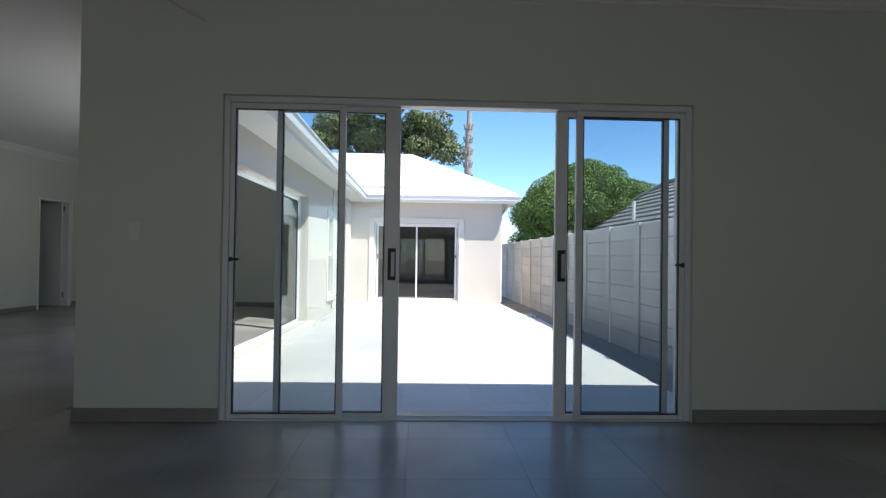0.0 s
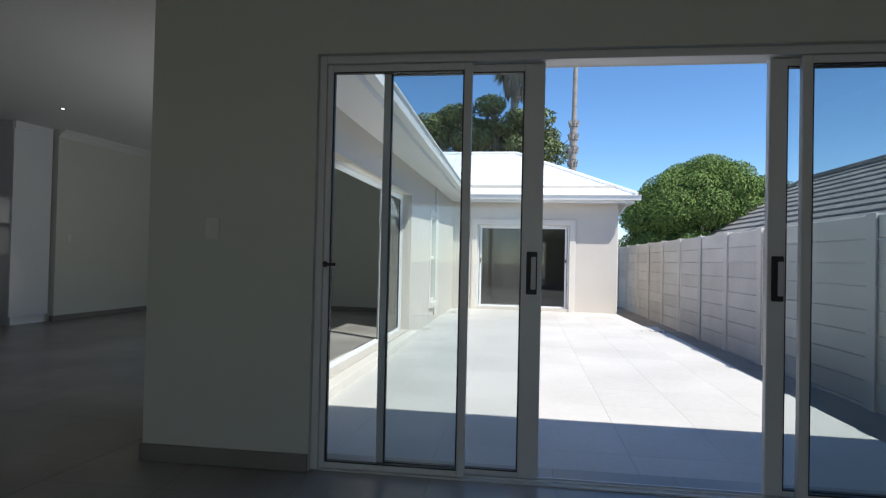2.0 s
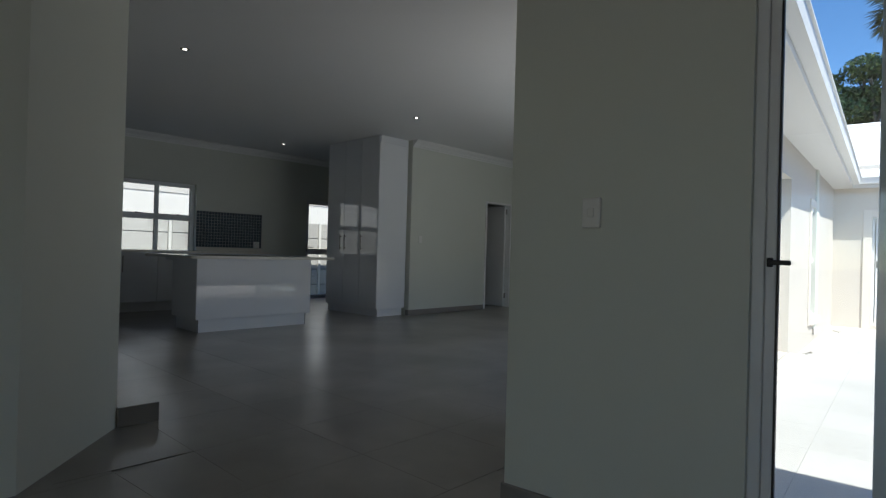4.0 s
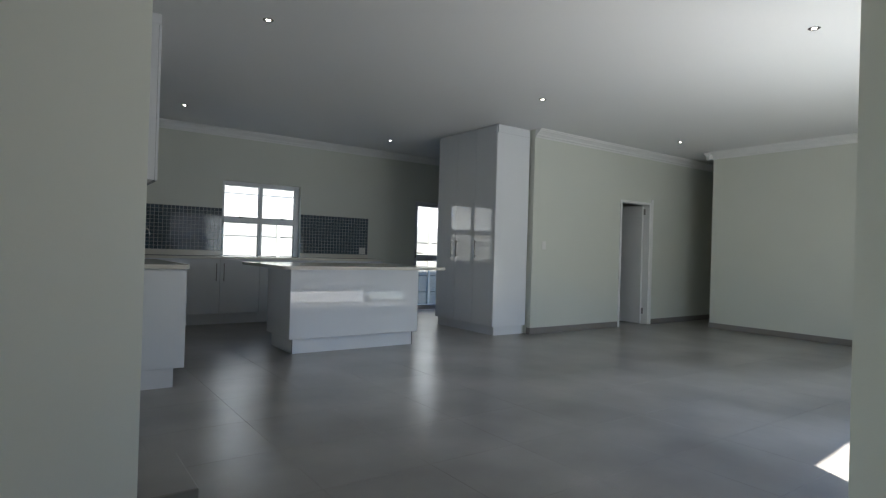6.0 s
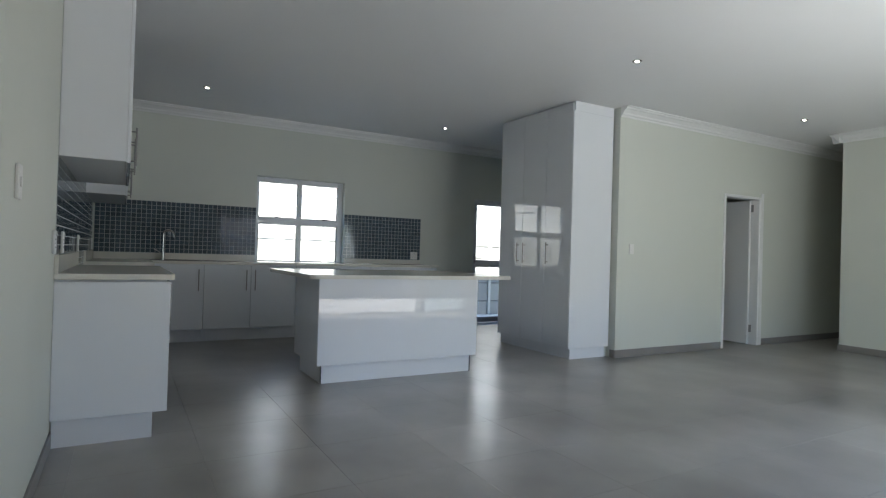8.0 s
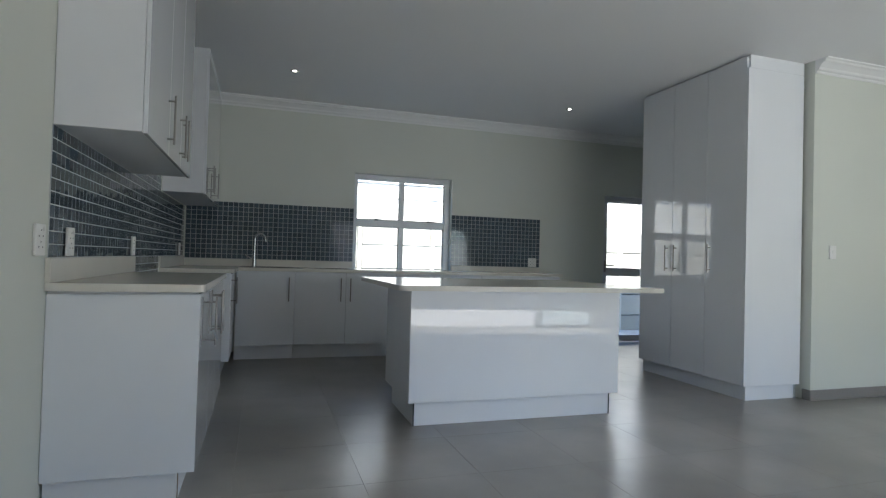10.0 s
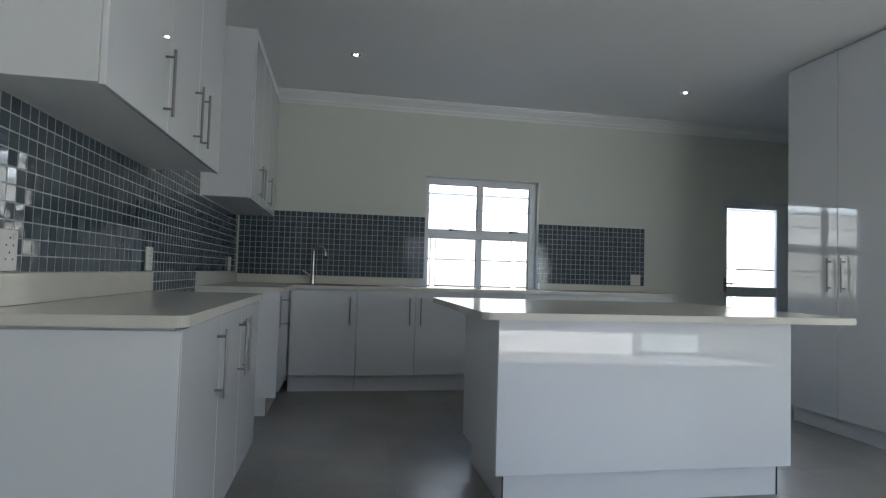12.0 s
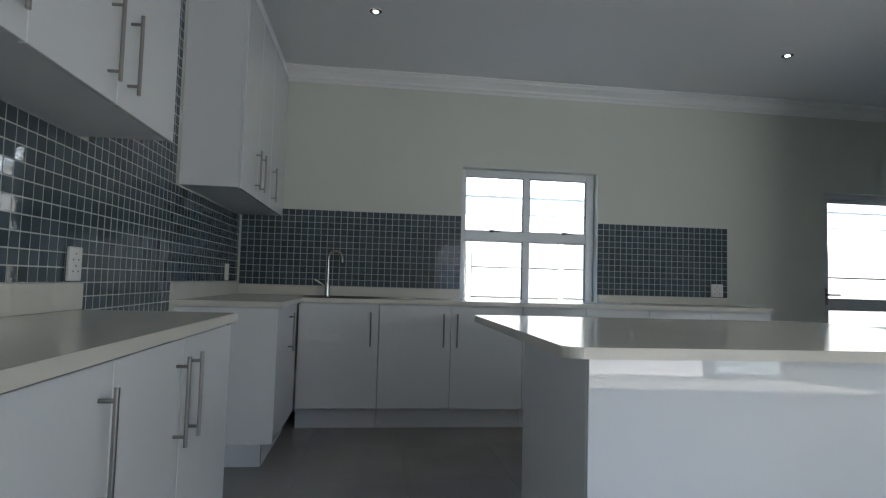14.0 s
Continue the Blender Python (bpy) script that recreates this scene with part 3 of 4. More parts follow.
# mixer tap
TX, TY = -11.0, 4.13
tap = thing("mixer_tap", (TX, TY, CT1), "chrome swan-neck mixer tap behind the sink", "tap")
part("base", rod((TX, TY, CT1), (TX, TY, CT1 + 0.09), 0.024, 0.021, 16), M_CHROME, tap, smooth=True)
pts = [(TX, TY, CT1 + 0.09), (TX, TY, CT1 + 0.315)] + [(TX + (0.02 * k / 8), TY + 0.055 - 0.055 * math.cos(k / 8 * math.pi), CT1 + 0.315 + 0.05 * math.sin(k / 8 * math.pi)) for k in range(1, 9)] + [(TX + 0.02, TY + 0.115, CT1 + 0.275)]
neck = bm_new()
for p, q in zip(pts, pts[1:]):
    add_rod(neck, p, q, 0.013, n=10)
part("spout", neck, M_CHROME, tap, smooth=True)
part("lever", rod((TX, TY - 0.01, CT1 + 0.075), (TX + 0.03, TY - 0.10, CT1 + 0.135), 0.007, 0.009, 10), M_CHROME, tap, smooth=True)


# wall cabinets
UB, UD = 1.597, S + 0.345
def wall_unit(x0, x1, doors, label, z0=UB):
    t = thing("wall_cabinet", ((x0 + x1) / 2, S, z0), label, "cabinet", group="kitchen wall cabinets")
    part("body", box(x0, x1, S + 0.002, UD - 0.02, z0, TOP - 0.075, 0.0015), M_CABSIDE, t)
    part("top_filler", box(x0 + 0.002, x1 - 0.002, S + 0.002, UD - 0.004, TOP - 0.074, TOP - 0.002), M_CABSIDE, t)
    for a, b, hx in doors:
        d = part("door", box(a + 0.002, b - 0.002, UD - 0.018, UD, z0 - 0.006, TOP - 0.08, 0.0015), M_CAB, t)
        bar_handle(d, (hx, UD, z0 + 0.168), (0, 1, 0), 0.25)
    return t


wall_unit(-8.545, XA - 0.005, [(-7.635, XA - 0.005, -7.575), (-8.07, -7.635, -8.007), (-8.545, -8.07, -8.135)], "tall white gloss wall cabinet with three doors, reaching the ceiling")
wall_unit(W + 0.02, -9.655, [(-10.08, -9.655, -10.01), (-10.52, -10.08, -10.155), (W + 0.02, -10.52, -10.585)], "tall white gloss corner wall cabinet with three doors", 1.605)

# island
ID, IT = 0.885, 0.92
isl = thing("kitchen_island", (-8.3, 5.9, 0), "white gloss kitchen island with an overhanging cream stone top", "kitchen island")
part("front_panel", box(-7.963, -7.945, 5.135, 6.705, 0.158, ID, 0.0015), M_CAB, isl)
part("side_panel", box(-8.66, -7.9635, 5.135, 5.153, 0.158, ID, 0.0015), M_CAB, isl)
part("side_panel", box(-8.66, -7.9635, 6.687, 6.705, 0.158, ID, 0.0015), M_CAB, isl)
part("body", box(-8.655, -7.965, 5.155, 6.685, 0.16, ID - 0.002), M_CABSIDE, isl)
part("plinth", box(-8.62, -7.99, 5.18, 6.66, 0, 0.157, 0.002), M_CAB, isl)
for a in (5.178, 6.654):
    part("plinth_trim", box(-7.9895, -7.987, a, a + 0.008, 0, 0.157), M_BLACK, isl)
part("worktop", prism(rounded([(-9.42, 5.05, 1), (-7.905, 5.05, 1), (-7.905, 7.09, 1), (-9.42, 7.09, 1)], 0.05), ID + 0.001, IT, 0.004), M_STONE, isl, "polished cream stone top")
part("support_rail", box(-9.35, -8.70, 5.30, 5.34, ID - 0.04, ID), M_CABSIDE, isl)

# tall cupboard
TY0, TX0, TX1 = 7.98, -9.40, -8.055
tall = thing("tall_cupboard", (-8.73, 8.28, 0), "tall white gloss larder cupboard with steel handles, reaching the ceiling", "cupboard")
part("body", box(TX0, TX1 - 0.019, TY0 + 0.02, 8.583, 0.12, TOP - 0.11, 0.001), M_CABSIDE, tall)
part("side_panel", box(TX1 - 0.018, TX1, TY0, 8.583, 0.12, TOP - 0.11, 0.0015), M_CAB, tall)
part("plinth", box(TX0 + 0.01, TX1 - 0.03, TY0 + 0.05, 8.55, 0, 0.119), M_CAB, tall)
part("top_filler", box(TX0, TX1 - 0.001, TY0 + 0.0205, 8.583, TOP - 0.109, TOP - 0.003), M_CAB, tall)
for a, b, hx in ((TX0, -8.93, -8.99), (-8.93, -8.50, -8.87), (-8.50, TX1 - 0.0185, -8.44)):
    d = part("door", box(a + 0.002, b - 0.002, TY0, TY0 + 0.018, 0.124, TOP - 0.022, 0.0012), M_CAB, tall)
    bar_handle(d, (hx, TY0, 1.167), (0, -1, 0), 0.25)


# sockets and switches
def plate(name, at, normal, w, h, label, holes=True):
    n = Vector(normal)
    side = Vector((-n.y, n.x, 0))
    t = thing(name, at, label, "socket" if holes else "switch", group="white wall plates")
    c = Vector(at)
    def slab(cc, ww, hh, d0, d1, bev):
        a = cc - side * ww / 2 + n * d0
        b = cc + side * ww / 2 + n * d1
        return box(min(a.x, b.x), max(a.x, b.x), min(a.y, b.y), max(a.y, b.y), cc.z - hh / 2, cc.z + hh / 2, bev)
    part("faceplate", slab(c, w, h, 0.0005, 0.013, 0.003), M_PLASTIC, t)
    if holes:
        for dx, dz in ((-0.2, 0.12), (0.2, 0.12), (0.0, -0.06), (-0.2, -0.22), (0.2, -0.22), (0, 0.3)):
            part("hole", slab(c + side * dx * w + Vector((0, 0, dz * h)), 0.006, 0.006, 0.0131, 0.0138, 0), M_DARK, t)
        part("rocker", slab(c + side * 0.25 * w + Vector((0, 0, 0.34 * h)), 0.016, 0.02, 0.0131, 0.017, 0.002), M_PLASTIC, t)
    else:
        part("rocker", slab(c, w * 0.35, h * 0.3, 0.0131, 0.017, 0.002), M_PLASTIC, t)
    return t


plate("wall_socket", (-6.95, S, 1.125), (0, 1, 0), 0.10, 0.125, "white plastic wall socket beside the splashback")
for x in (-7.28, -8.56, -10.74):
    plate("wall_socket", (x, S + 0.010, 1.125), (0, 1, 0), 0.09, 0.125, "white plastic socket on the mosaic splashback")
plate("wall_socket", (W + 0.010, 7.59, 1.085), (1, 0, 0), 0.115, 0.115, "white plastic socket on the mosaic splashback")
plate("light_switch", (-5.74, S, 1.325), (0, 1, 0), 0.075, 0.12, "white plastic light switch by the alcove", False)
plate("light_switch", (-2.333, 4.2165, 1.203), (0, -1, 0), 0.075, 0.115, "white plastic light switch beside the sliding door", False)
plate("light_switch", (HX, 8.82, 1.245), (1, 0, 0), 0.075, 0.115, "white plastic light switch on the hall wall", False)

# ceiling downlights
def downlight(x, y, z=TOP):
    t = thing("downlight", (x, y, z), "small round recessed ceiling downlight, lit", "downlight", group="ceiling downlights")
    ring = bm_new()
    prof = [(0.017, -0.0015), (0.024, -0.004), (0.036, -0.005), (0.042, -0.001)]
    vs = [[ring.verts.new((x + r * math.cos(k / 20 * math.tau), y + r * math.sin(k / 20 * math.tau), z + h)) for k in range(20)] for r, h in prof]
    for a, b in zip(vs, vs[1:]):
        for k in range(20):
            ring.faces.new((a[k], a[(k + 1) % 20], b[(k + 1) % 20], b[k]))
    part("trim_ring", ring, M_RING, t, smooth=True)
    part("lens", rod((x, y, z - 0.004), (x, y, z - 0.001), 0.0165, n=20), M_LENS, t)


for x, y in ((-6.64, 4.40), (-6.83, 7.57), (-9.98, 4.452), (-10.127, 7.519), (-7.122, 10.774), (-4.13, 7.66)):
    downlight(x, y)

# ---- courtyard, in its own square: u along the far wall, v away from the rooms ----
GZ = -0.10
solid("ground", box(-150, 150, -150, 150, -0.8, -0.35), M_SOIL, "sandy bare ground", "ground")
FAR = 10.25
UC = 3.75
solid("patio_bed", prism([(-0.1, 0.06), (4.13, 0.10), (4.08, 4.0), (3.74, FAR - 0.02), (-0.1, FAR - 0.02)], -0.348, GZ - 0.003), M_PGROUT, "pale courtyard paving bed", "pavement", place=YARD)

# wing wall with its sliding door and sash window
WT = 0.0
SD0, SD1, SDT = 1.50, 5.30, 2.0
SA0, SA1, SAZ0, SAZ1 = 7.05, 7.80, 0.27, 1.83
solid("wall_wing", boxes([(WT - 0.26, WT, 0.03, SD0, -0.35, 2.95), (WT - 0.26, WT, SD0, SD1, SDT, 2.95), (WT - 0.26, WT, SD0, SD1, -0.35, 0.0), (WT - 0.26, WT, SD1, SA0, -0.35, 2.95),
                          (WT - 0.26, WT, SA0, SA1, -0.35, SAZ0), (WT - 0.26, WT, SA0, SA1, SAZ1, 2.95), (WT - 0.26, WT, SA1, FAR + 0.26, -0.35, 2.95)]), M_EXT,
      "sand-coloured plastered outside wall", "wall", place=YARD)
FW0, FW1, FWZ0, FWZ1 = 0.575, 2.685, -0.03, 1.875
solid("wall_far", boxes([(WT, FW0, FAR, FAR + 0.26, -0.35, 2.8), (FW0, FW1, FAR, FAR + 0.26, -0.35, FWZ0), (FW0, FW1, FAR, FAR + 0.26, FWZ1, 2.8), (FW1, UC, FAR, FAR + 0.26, -0.35, 2.8),
                         (UC - 0.26, UC, FAR + 0.26, FAR + 3.4, -0.35, 2.8), (WT - 0.26, UC, FAR + 3.4, FAR + 3.66, -0.35, 2.8), (WT - 0.5, WT - 0.262, FAR + 0.26, FAR + 3.4, -0.35, 2.8)]), M_EXT,
      "sand-coloured plastered outside wall", "wall", place=YARD)
solid("ceiling_far_room", box(WT - 0.3, UC, FAR + 0.26, FAR + 3.4, 2.6, 2.7), M_CEIL, "white ceiling of the far room", "ceiling", place=YARD)
solid("floor_far_room", box(WT - 0.3, UC - 0.26, FAR + 0.26, FAR + 3.4, -0.1, 0.0), M_PATIO, "pale tiled floor of the far room", "floor", place=YARD)
solid("trim", boxes([(FW0 - 0.13, FW0, FAR - 0.022, FAR, GZ, FWZ1 + 0.13), (FW1, FW1 + 0.13, FAR - 0.022, FAR, GZ, FWZ1 + 0.13), (FW0, FW1, FAR - 0.022, FAR, FWZ1, FWZ1 + 0.13)], 0.004), M_EXTTRIM,
      "raised plaster band round the window", "trim", place=YARD)
solid("trim", boxes([(WT, WT + 0.022, SA0 - 0.10, SA0, SAZ0 - 0.1, SAZ1 + 0.10), (WT, WT + 0.022, SA1, SA1 + 0.10, SAZ0 - 0.1, SAZ1 + 0.10), (WT, WT + 0.022, SA0, SA1, SAZ1, SAZ1 + 0.10),
                      (WT, WT + 0.06, SA0, SA1, SAZ0 - 0.10, SAZ0)], 0.004), M_EXTTRIM, "raised plaster band round the window", "trim", place=YARD)
solid("step", box(WT + 0.002, WT + 0.13, 0.32, SD1 + 0.1, -0.348, -0.012, 0.004), M_EXTTRIM, "pale plastered door step", "step", place=YARD)

far_door = sliding_door(YARD, FW0, FW1, FAR + 0.07, FWZ0, FWZ1, "window_2", "white aluminium sliding window with dark panes, closed",
                        [(FW0 + 0.05, (FW0 + FW1) / 2 + 0.02, 1, 0.045, 0.04), ((FW0 + FW1) / 2 - 0.02, FW1 - 0.05, 0, 0.04, 0.045)], glass=M_TINT)
part("latch", box(FW0 + 0.06, FW0 + 0.09, FAR + 0.11, FAR + 0.125, 0.98, 1.10, 0.003), M_BLACK, far_door)
part("latch", box(FW1 - 0.09, FW1 - 0.06, FAR + 0.055, FAR + 0.082, 1.02, 1.09, 0.003), M_BLACK, far_door)

SIDE = YARD @ pose(WT - 0.02, 0, 0, 0, 0, 90)          # along v, looking to -u
wing_door = sliding_door(SIDE, SD0, SD1, 0.11, 0.0, SDT, "door_5", "white aluminium sliding door of the wing, slid wide open",
                         [(4.17, SD1 - 0.05, 0, 0.075, 0.055), (4.25, SD1 - 0.04, 1, 0.06, 0.055)])
part("pull_handle", box(4.19, 4.225, 0.094, 0.121, 0.88, 1.12, 0.003), M_BLACK, wing_door, "black pull handle")
sash = thing("window_3", (WT - 0.1, (SA0 + SA1) / 2, SAZ0), "narrow white sash window of two panes", "window", kind="structure", place=YARD)
for a, b in ((SA0, SA0 + 0.05), (SA1 - 0.05, SA1)):
    part("frame_side", box(WT - 0.085, WT - 0.012, a, b, SAZ0, SAZ1, 0.004), M_ALU, sash)
zm = (SAZ0 + SAZ1) / 2 + 0.02
for a, b in ((SAZ0, SAZ0 + 0.06), (zm - 0.03, zm + 0.03), (SAZ1 - 0.05, SAZ1)):
    part("frame_rail", box(WT - 0.085, WT - 0.012, SA0 + 0.05, SA1 - 0.05, a, b, 0.004), M_ALU, sash)
for a, b in ((SAZ0 + 0.06, zm - 0.03), (zm + 0.03, SAZ1 - 0.05)):
    no_shadow(part("pane", box(WT - 0.052, WT - 0.046, SA0 + 0.052, SA1 - 0.052, a + 0.002, b - 0.002), M_GLASS, sash))

# eaves, gutters and white sheet roofs
EZ, OV = 2.40, 0.28
GUT = [(0, 0), (0.0, 0.10), (0.012, 0.10), (0.012, 0.012), (0.085, 0.012), (0.098, 0.10), (0.125, 0.115), (0.125, 0.10), (0.108, 0.09), (0.092, 0.0)]
WING = YARD @ pose(0, FAR, 0, 0, 0, 1.0) @ pose(0, -FAR, 0)          # the wing's eaves run a little askew of its wall
solid("soffit", box(WT - 0.24, WT + OV, 0.4, FAR - OV, EZ, EZ + 0.02), M_FASCIA, "white painted eaves soffit", "soffit", place=WING)
solid("soffit", boxes([(WT + OV, UC + OV, FAR - OV, FAR, EZ, EZ + 0.02), (UC, UC + OV, FAR, FAR + 5.7, EZ, EZ + 0.02)]), M_FASCIA, "white painted eaves soffit", "soffit", place=YARD)
solid("soffit", box(WT - 0.02, WT + OV, FAR - OV - 0.002, FAR, EZ - 0.002, EZ + 0.018), M_FASCIA, "white painted eaves soffit in the corner", "soffit", place=YARD)
solid("fascia", box(WT + OV, WT + OV + 0.018, 0.4, FAR - OV, EZ - 0.03, EZ + 0.15), M_FASCIA, "white fascia board", "fascia", place=WING)
solid("fascia", boxes([(WT + OV + 0.018, UC + OV, FAR - OV - 0.018, FAR - OV, EZ - 0.03, EZ + 0.15),
                       (UC + OV, UC + OV + 0.018, FAR - OV - 0.018, FAR + 5.7, EZ - 0.03, EZ + 0.15)]), M_FASCIA, "white fascia board", "fascia", place=YARD)
solid("gutter", sweep(GUT, (WT + OV + 0.019, 0.4, EZ + 0.03), (WT + OV + 0.019, FAR - OV - 0.02, EZ + 0.03), (1, 0)), M_FASCIA, "white metal eaves gutter", "gutter", place=WING)
solid("gutter", sweep(GUT, (WT + OV + 0.12, FAR - OV - 0.019, EZ + 0.03), (UC + OV + 0.14, FAR - OV - 0.019, EZ + 0.03), (0, -1)), M_FASCIA, "white metal eaves gutter", "gutter", place=YARD)
dp = thing("downpipe", (UC + 0.04, FAR + 0.42, GZ), "white downpipe at the wall corner", "downpipe", place=YARD)
part("pipe", rod((UC + 0.04, FAR + 0.42, GZ), (UC + 0.04, FAR + 0.42, EZ - 0.25), 0.035), M_FASCIA, dp, smooth=True)
part("swan_neck", rod((UC + 0.04, FAR + 0.42, EZ - 0.26), (UC + OV - 0.03, FAR + 0.30, EZ + 0.03), 0.035), M_FASCIA, dp, smooth=True)


def sheet(name, a, b, c, d, label, place, pitch=0.15, rib=0.007):
    """A ribbed metal roof plane: eave from a to b, ridge from d to c, ribs running from eave to ridge."""
    a, b, c, d = map(Vector, (a, b, c, d))
    n = (b - a).cross(d - a).normalized()
    along = (b - a).normalized()
    count = int((b - a).length / pitch)
    bm = bm_new()
    cols = []
    for k in range(count):
        for f, h in ((0.0, 0), (0.62, 0), (0.74, rib), (0.88, rib)):
            s = (k + f) / count
            lo = a.lerp(b, s)
            # the far end follows the ribs straight up the slope, cut by the hips
            run = lo
            ts = (run - a).dot(along)
            td, tc = (d - a).dot(along), (c - a).dot(along)
            up = (d - a) - along * td
            full = 1.0
            if td > 1e-6 and ts < td:
                full = ts / td
            if ts > tc and tc < (b - a).length - 1e-6:
                full = ((b - a).length - ts) / ((b - a).length - tc)
            cols.append((bm.verts.new(lo + n * h), bm.verts.new(lo + up * max(full, 0.001) + n * h)))
    for p, q in zip(cols, cols[1:]):
        bm.faces.new((p[0], q[0], q[1], p[1]))
    return solid(name, bm, M_ROOF, label, "roof", place=place)


RU, RV, RZ = UC + OV + 0.06, FAR - OV - 0.06, EZ + 0.15
RIDGE = 3.96
HW = 2.70
sheet("roof", (-7.0, RV, RZ), (RU, RV, RZ), (RU - HW, RV + HW, RIDGE), (-7.0, RV + HW, RIDGE), "white ribbed metal hip roof", YARD)
sheet("roof", (RU, RV, RZ), (RU, RV + 2 * HW, RZ), (RU - HW, RV + HW, RIDGE), (RU - HW, RV + HW - 0.02, RIDGE), "white ribbed metal hip roof", YARD)
sheet("roof", (RU, RV + 2 * HW, RZ), (-7.0, RV + 2 * HW, RZ), (-7.0, RV + HW, RIDGE), (RU - HW, RV + HW, RIDGE), "white ribbed metal hip roof", YARD)
sheet("roof", (WT + OV + 0.06, -0.3, RZ - 0.005), (WT + OV + 0.06, FAR + 3.0, RZ - 0.005), (-4.2, FAR + 3.0, RZ + 2.35), (-4.2, -0.3, RZ + 2.35), "white ribbed metal roof of the wing", WING, 0.4)
hipcap = rod((RU, RV, RZ + 0.02), (RU - HW, RV + HW, RIDGE + 0.02), 0.05, n=8)
solid("ridge_capping", hipcap, M_ROOF, "white metal hip capping", "roof", place=YARD, smooth=True)
solid("ridge_capping", rod((-7.0, RV + HW, RIDGE + 0.02), (RU - HW, RV + HW, RIDGE + 0.02), 0.05, n=8), M_ROOF, "white metal ridge capping", "roof", place=YARD, smooth=True)
# roof over the lounge and kitchen, whose eaves shade the courtyard
solid("soffit", box(-0.3, 6.0, -0.05, 0.26, EZ, EZ + 0.02), M_FASCIA, "white painted eaves soffit", "soffit", place=YARD)
solid("fascia", box(0.36, 6.0, 0.26, 0.278, EZ - 0.03, EZ + 0.15), M_FASCIA, "white fascia board", "fascia", place=YARD)
solid("roof", box(-11.95, 3.6, -3.3, 4.4, 2.97, 3.05), M_ROOF, "white metal roof over the rooms", "roof")
solid("roof", box(-11.95, -3.4, 4.41, 15.6, 2.97, 3.05), M_ROOF, "white metal roof over the rooms", "roof")

# precast fence
FA, SK = 5.30, 0.04
FENCE = YARD @ pose(FA, 0, -0.30, 0, 0, 90 + math.degrees(math.atan(SK))) @ pose(0, 0, 0, 0, 0.33, 0)     # x runs along the fence, y to the neighbour
fence = thing("precast_fence", (0, 0, 0), "weathered grey precast concrete panel fence", "fence", place=FENCE)
BAY, ROW = 1.24, 0.241
post_me = as_mesh("post", boxes([(-0.03, 0.03, -0.055, -0.031, -0.1, 1.945), (-0.018, 0.018, -0.0309, 0.0309, -0.1, 1.94), (-0.075, 0.075, 0.031, 0.055, -0.1, 1.945)], 0.004), M_FENCE)
slab_me = as_mesh("panel", boxes([(-0.575, 0.575, -0.022, 0.022, 0.002, ROW - 0.003)], 0.009), M_FENCE)
OFF = 0.803
def child(name, me, parent, m):
    ob = new(name, me)
    ob.parent = parent
    ob.matrix_basis = m
    return ob


for k in range(-2, 22):
    child("post", post_me, fence, pose(OFF + k * BAY, 0, 0))
    for r in range(-1, 8):
        if k < 21:
            child("panel", slab_me, fence, pose(OFF + (k + 0.5) * BAY, 0.004 * ((k * 7 + r * 3) % 3 - 1), ROW * r + 0.002, 0.25 * ((k + 2 * r) % 3 - 1), 0, 0))
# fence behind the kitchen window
tall_me = as_mesh("panel", boxes([(-0.575, 0.575, -0.029, 0.029, 0.0, 0.371)], 0.005), M_FENCE_DIM)
joint_me = as_mesh("joint_strip", boxes([(-0.58, 0.58, -0.012, 0.012, 0.0, 1.93)]), M_DARK)
back = thing("precast_fence", (0, 0, 0), "grey precast concrete panel fence behind the house, colour dimmed", "fence", place=pose(-13.6, 2.0, -0.25, 0, 0, 90))
for k in range(-9, 11):
    child("post", post_me, back, pose(k * BAY, 0, 0))
    child("joint_strip", joint_me, back, pose((k + 0.5) * BAY, 0, 0))
    for r in range(5):
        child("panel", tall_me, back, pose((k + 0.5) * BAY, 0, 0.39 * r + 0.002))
solid("pavement", box(-13.53, -11.385, -9.5, 15.4, -0.349, -0.15, 0.004), M_PATIO, "pale paved strip between the house and the fence", "pavement")
nb = thing("neighbour_house", (-19.0, 8.0, -0.35), "pale plastered neighbouring house behind the fence", "house")
part("wall", box(-22, -17.0, -12.0, 16.0, -0.35, 2.78), M_EXTTRIM, nb)
# eave's shade on the wall, put in as a thin beige strip
part("fascia", box(-16.998, -16.98, -12.0, 16.0, 2.45, 2.77), M_EXT, nb, "beige band standing for the shade under the eave")
slope = bm_new()
ends = [[slope.verts.new((x, y, z)) for x, z in ((-16.95, 2.781), (-16.95, 2.83), (-20.0, 6.2), (-23.0, 2.83), (-23.0, 2.781))] for y in (-12.5, 16.5)]
for i in range(5):
    slope.faces.new((ends[0][i], ends[0][(i + 1) % 5], ends[1][(i + 1) % 5], ends[1][i]))
slope.faces.new(ends[0])
slope.faces.new(list(reversed(ends[1])))
part("roof", slope, M_FASCIA, nb, "pale sheet roof")


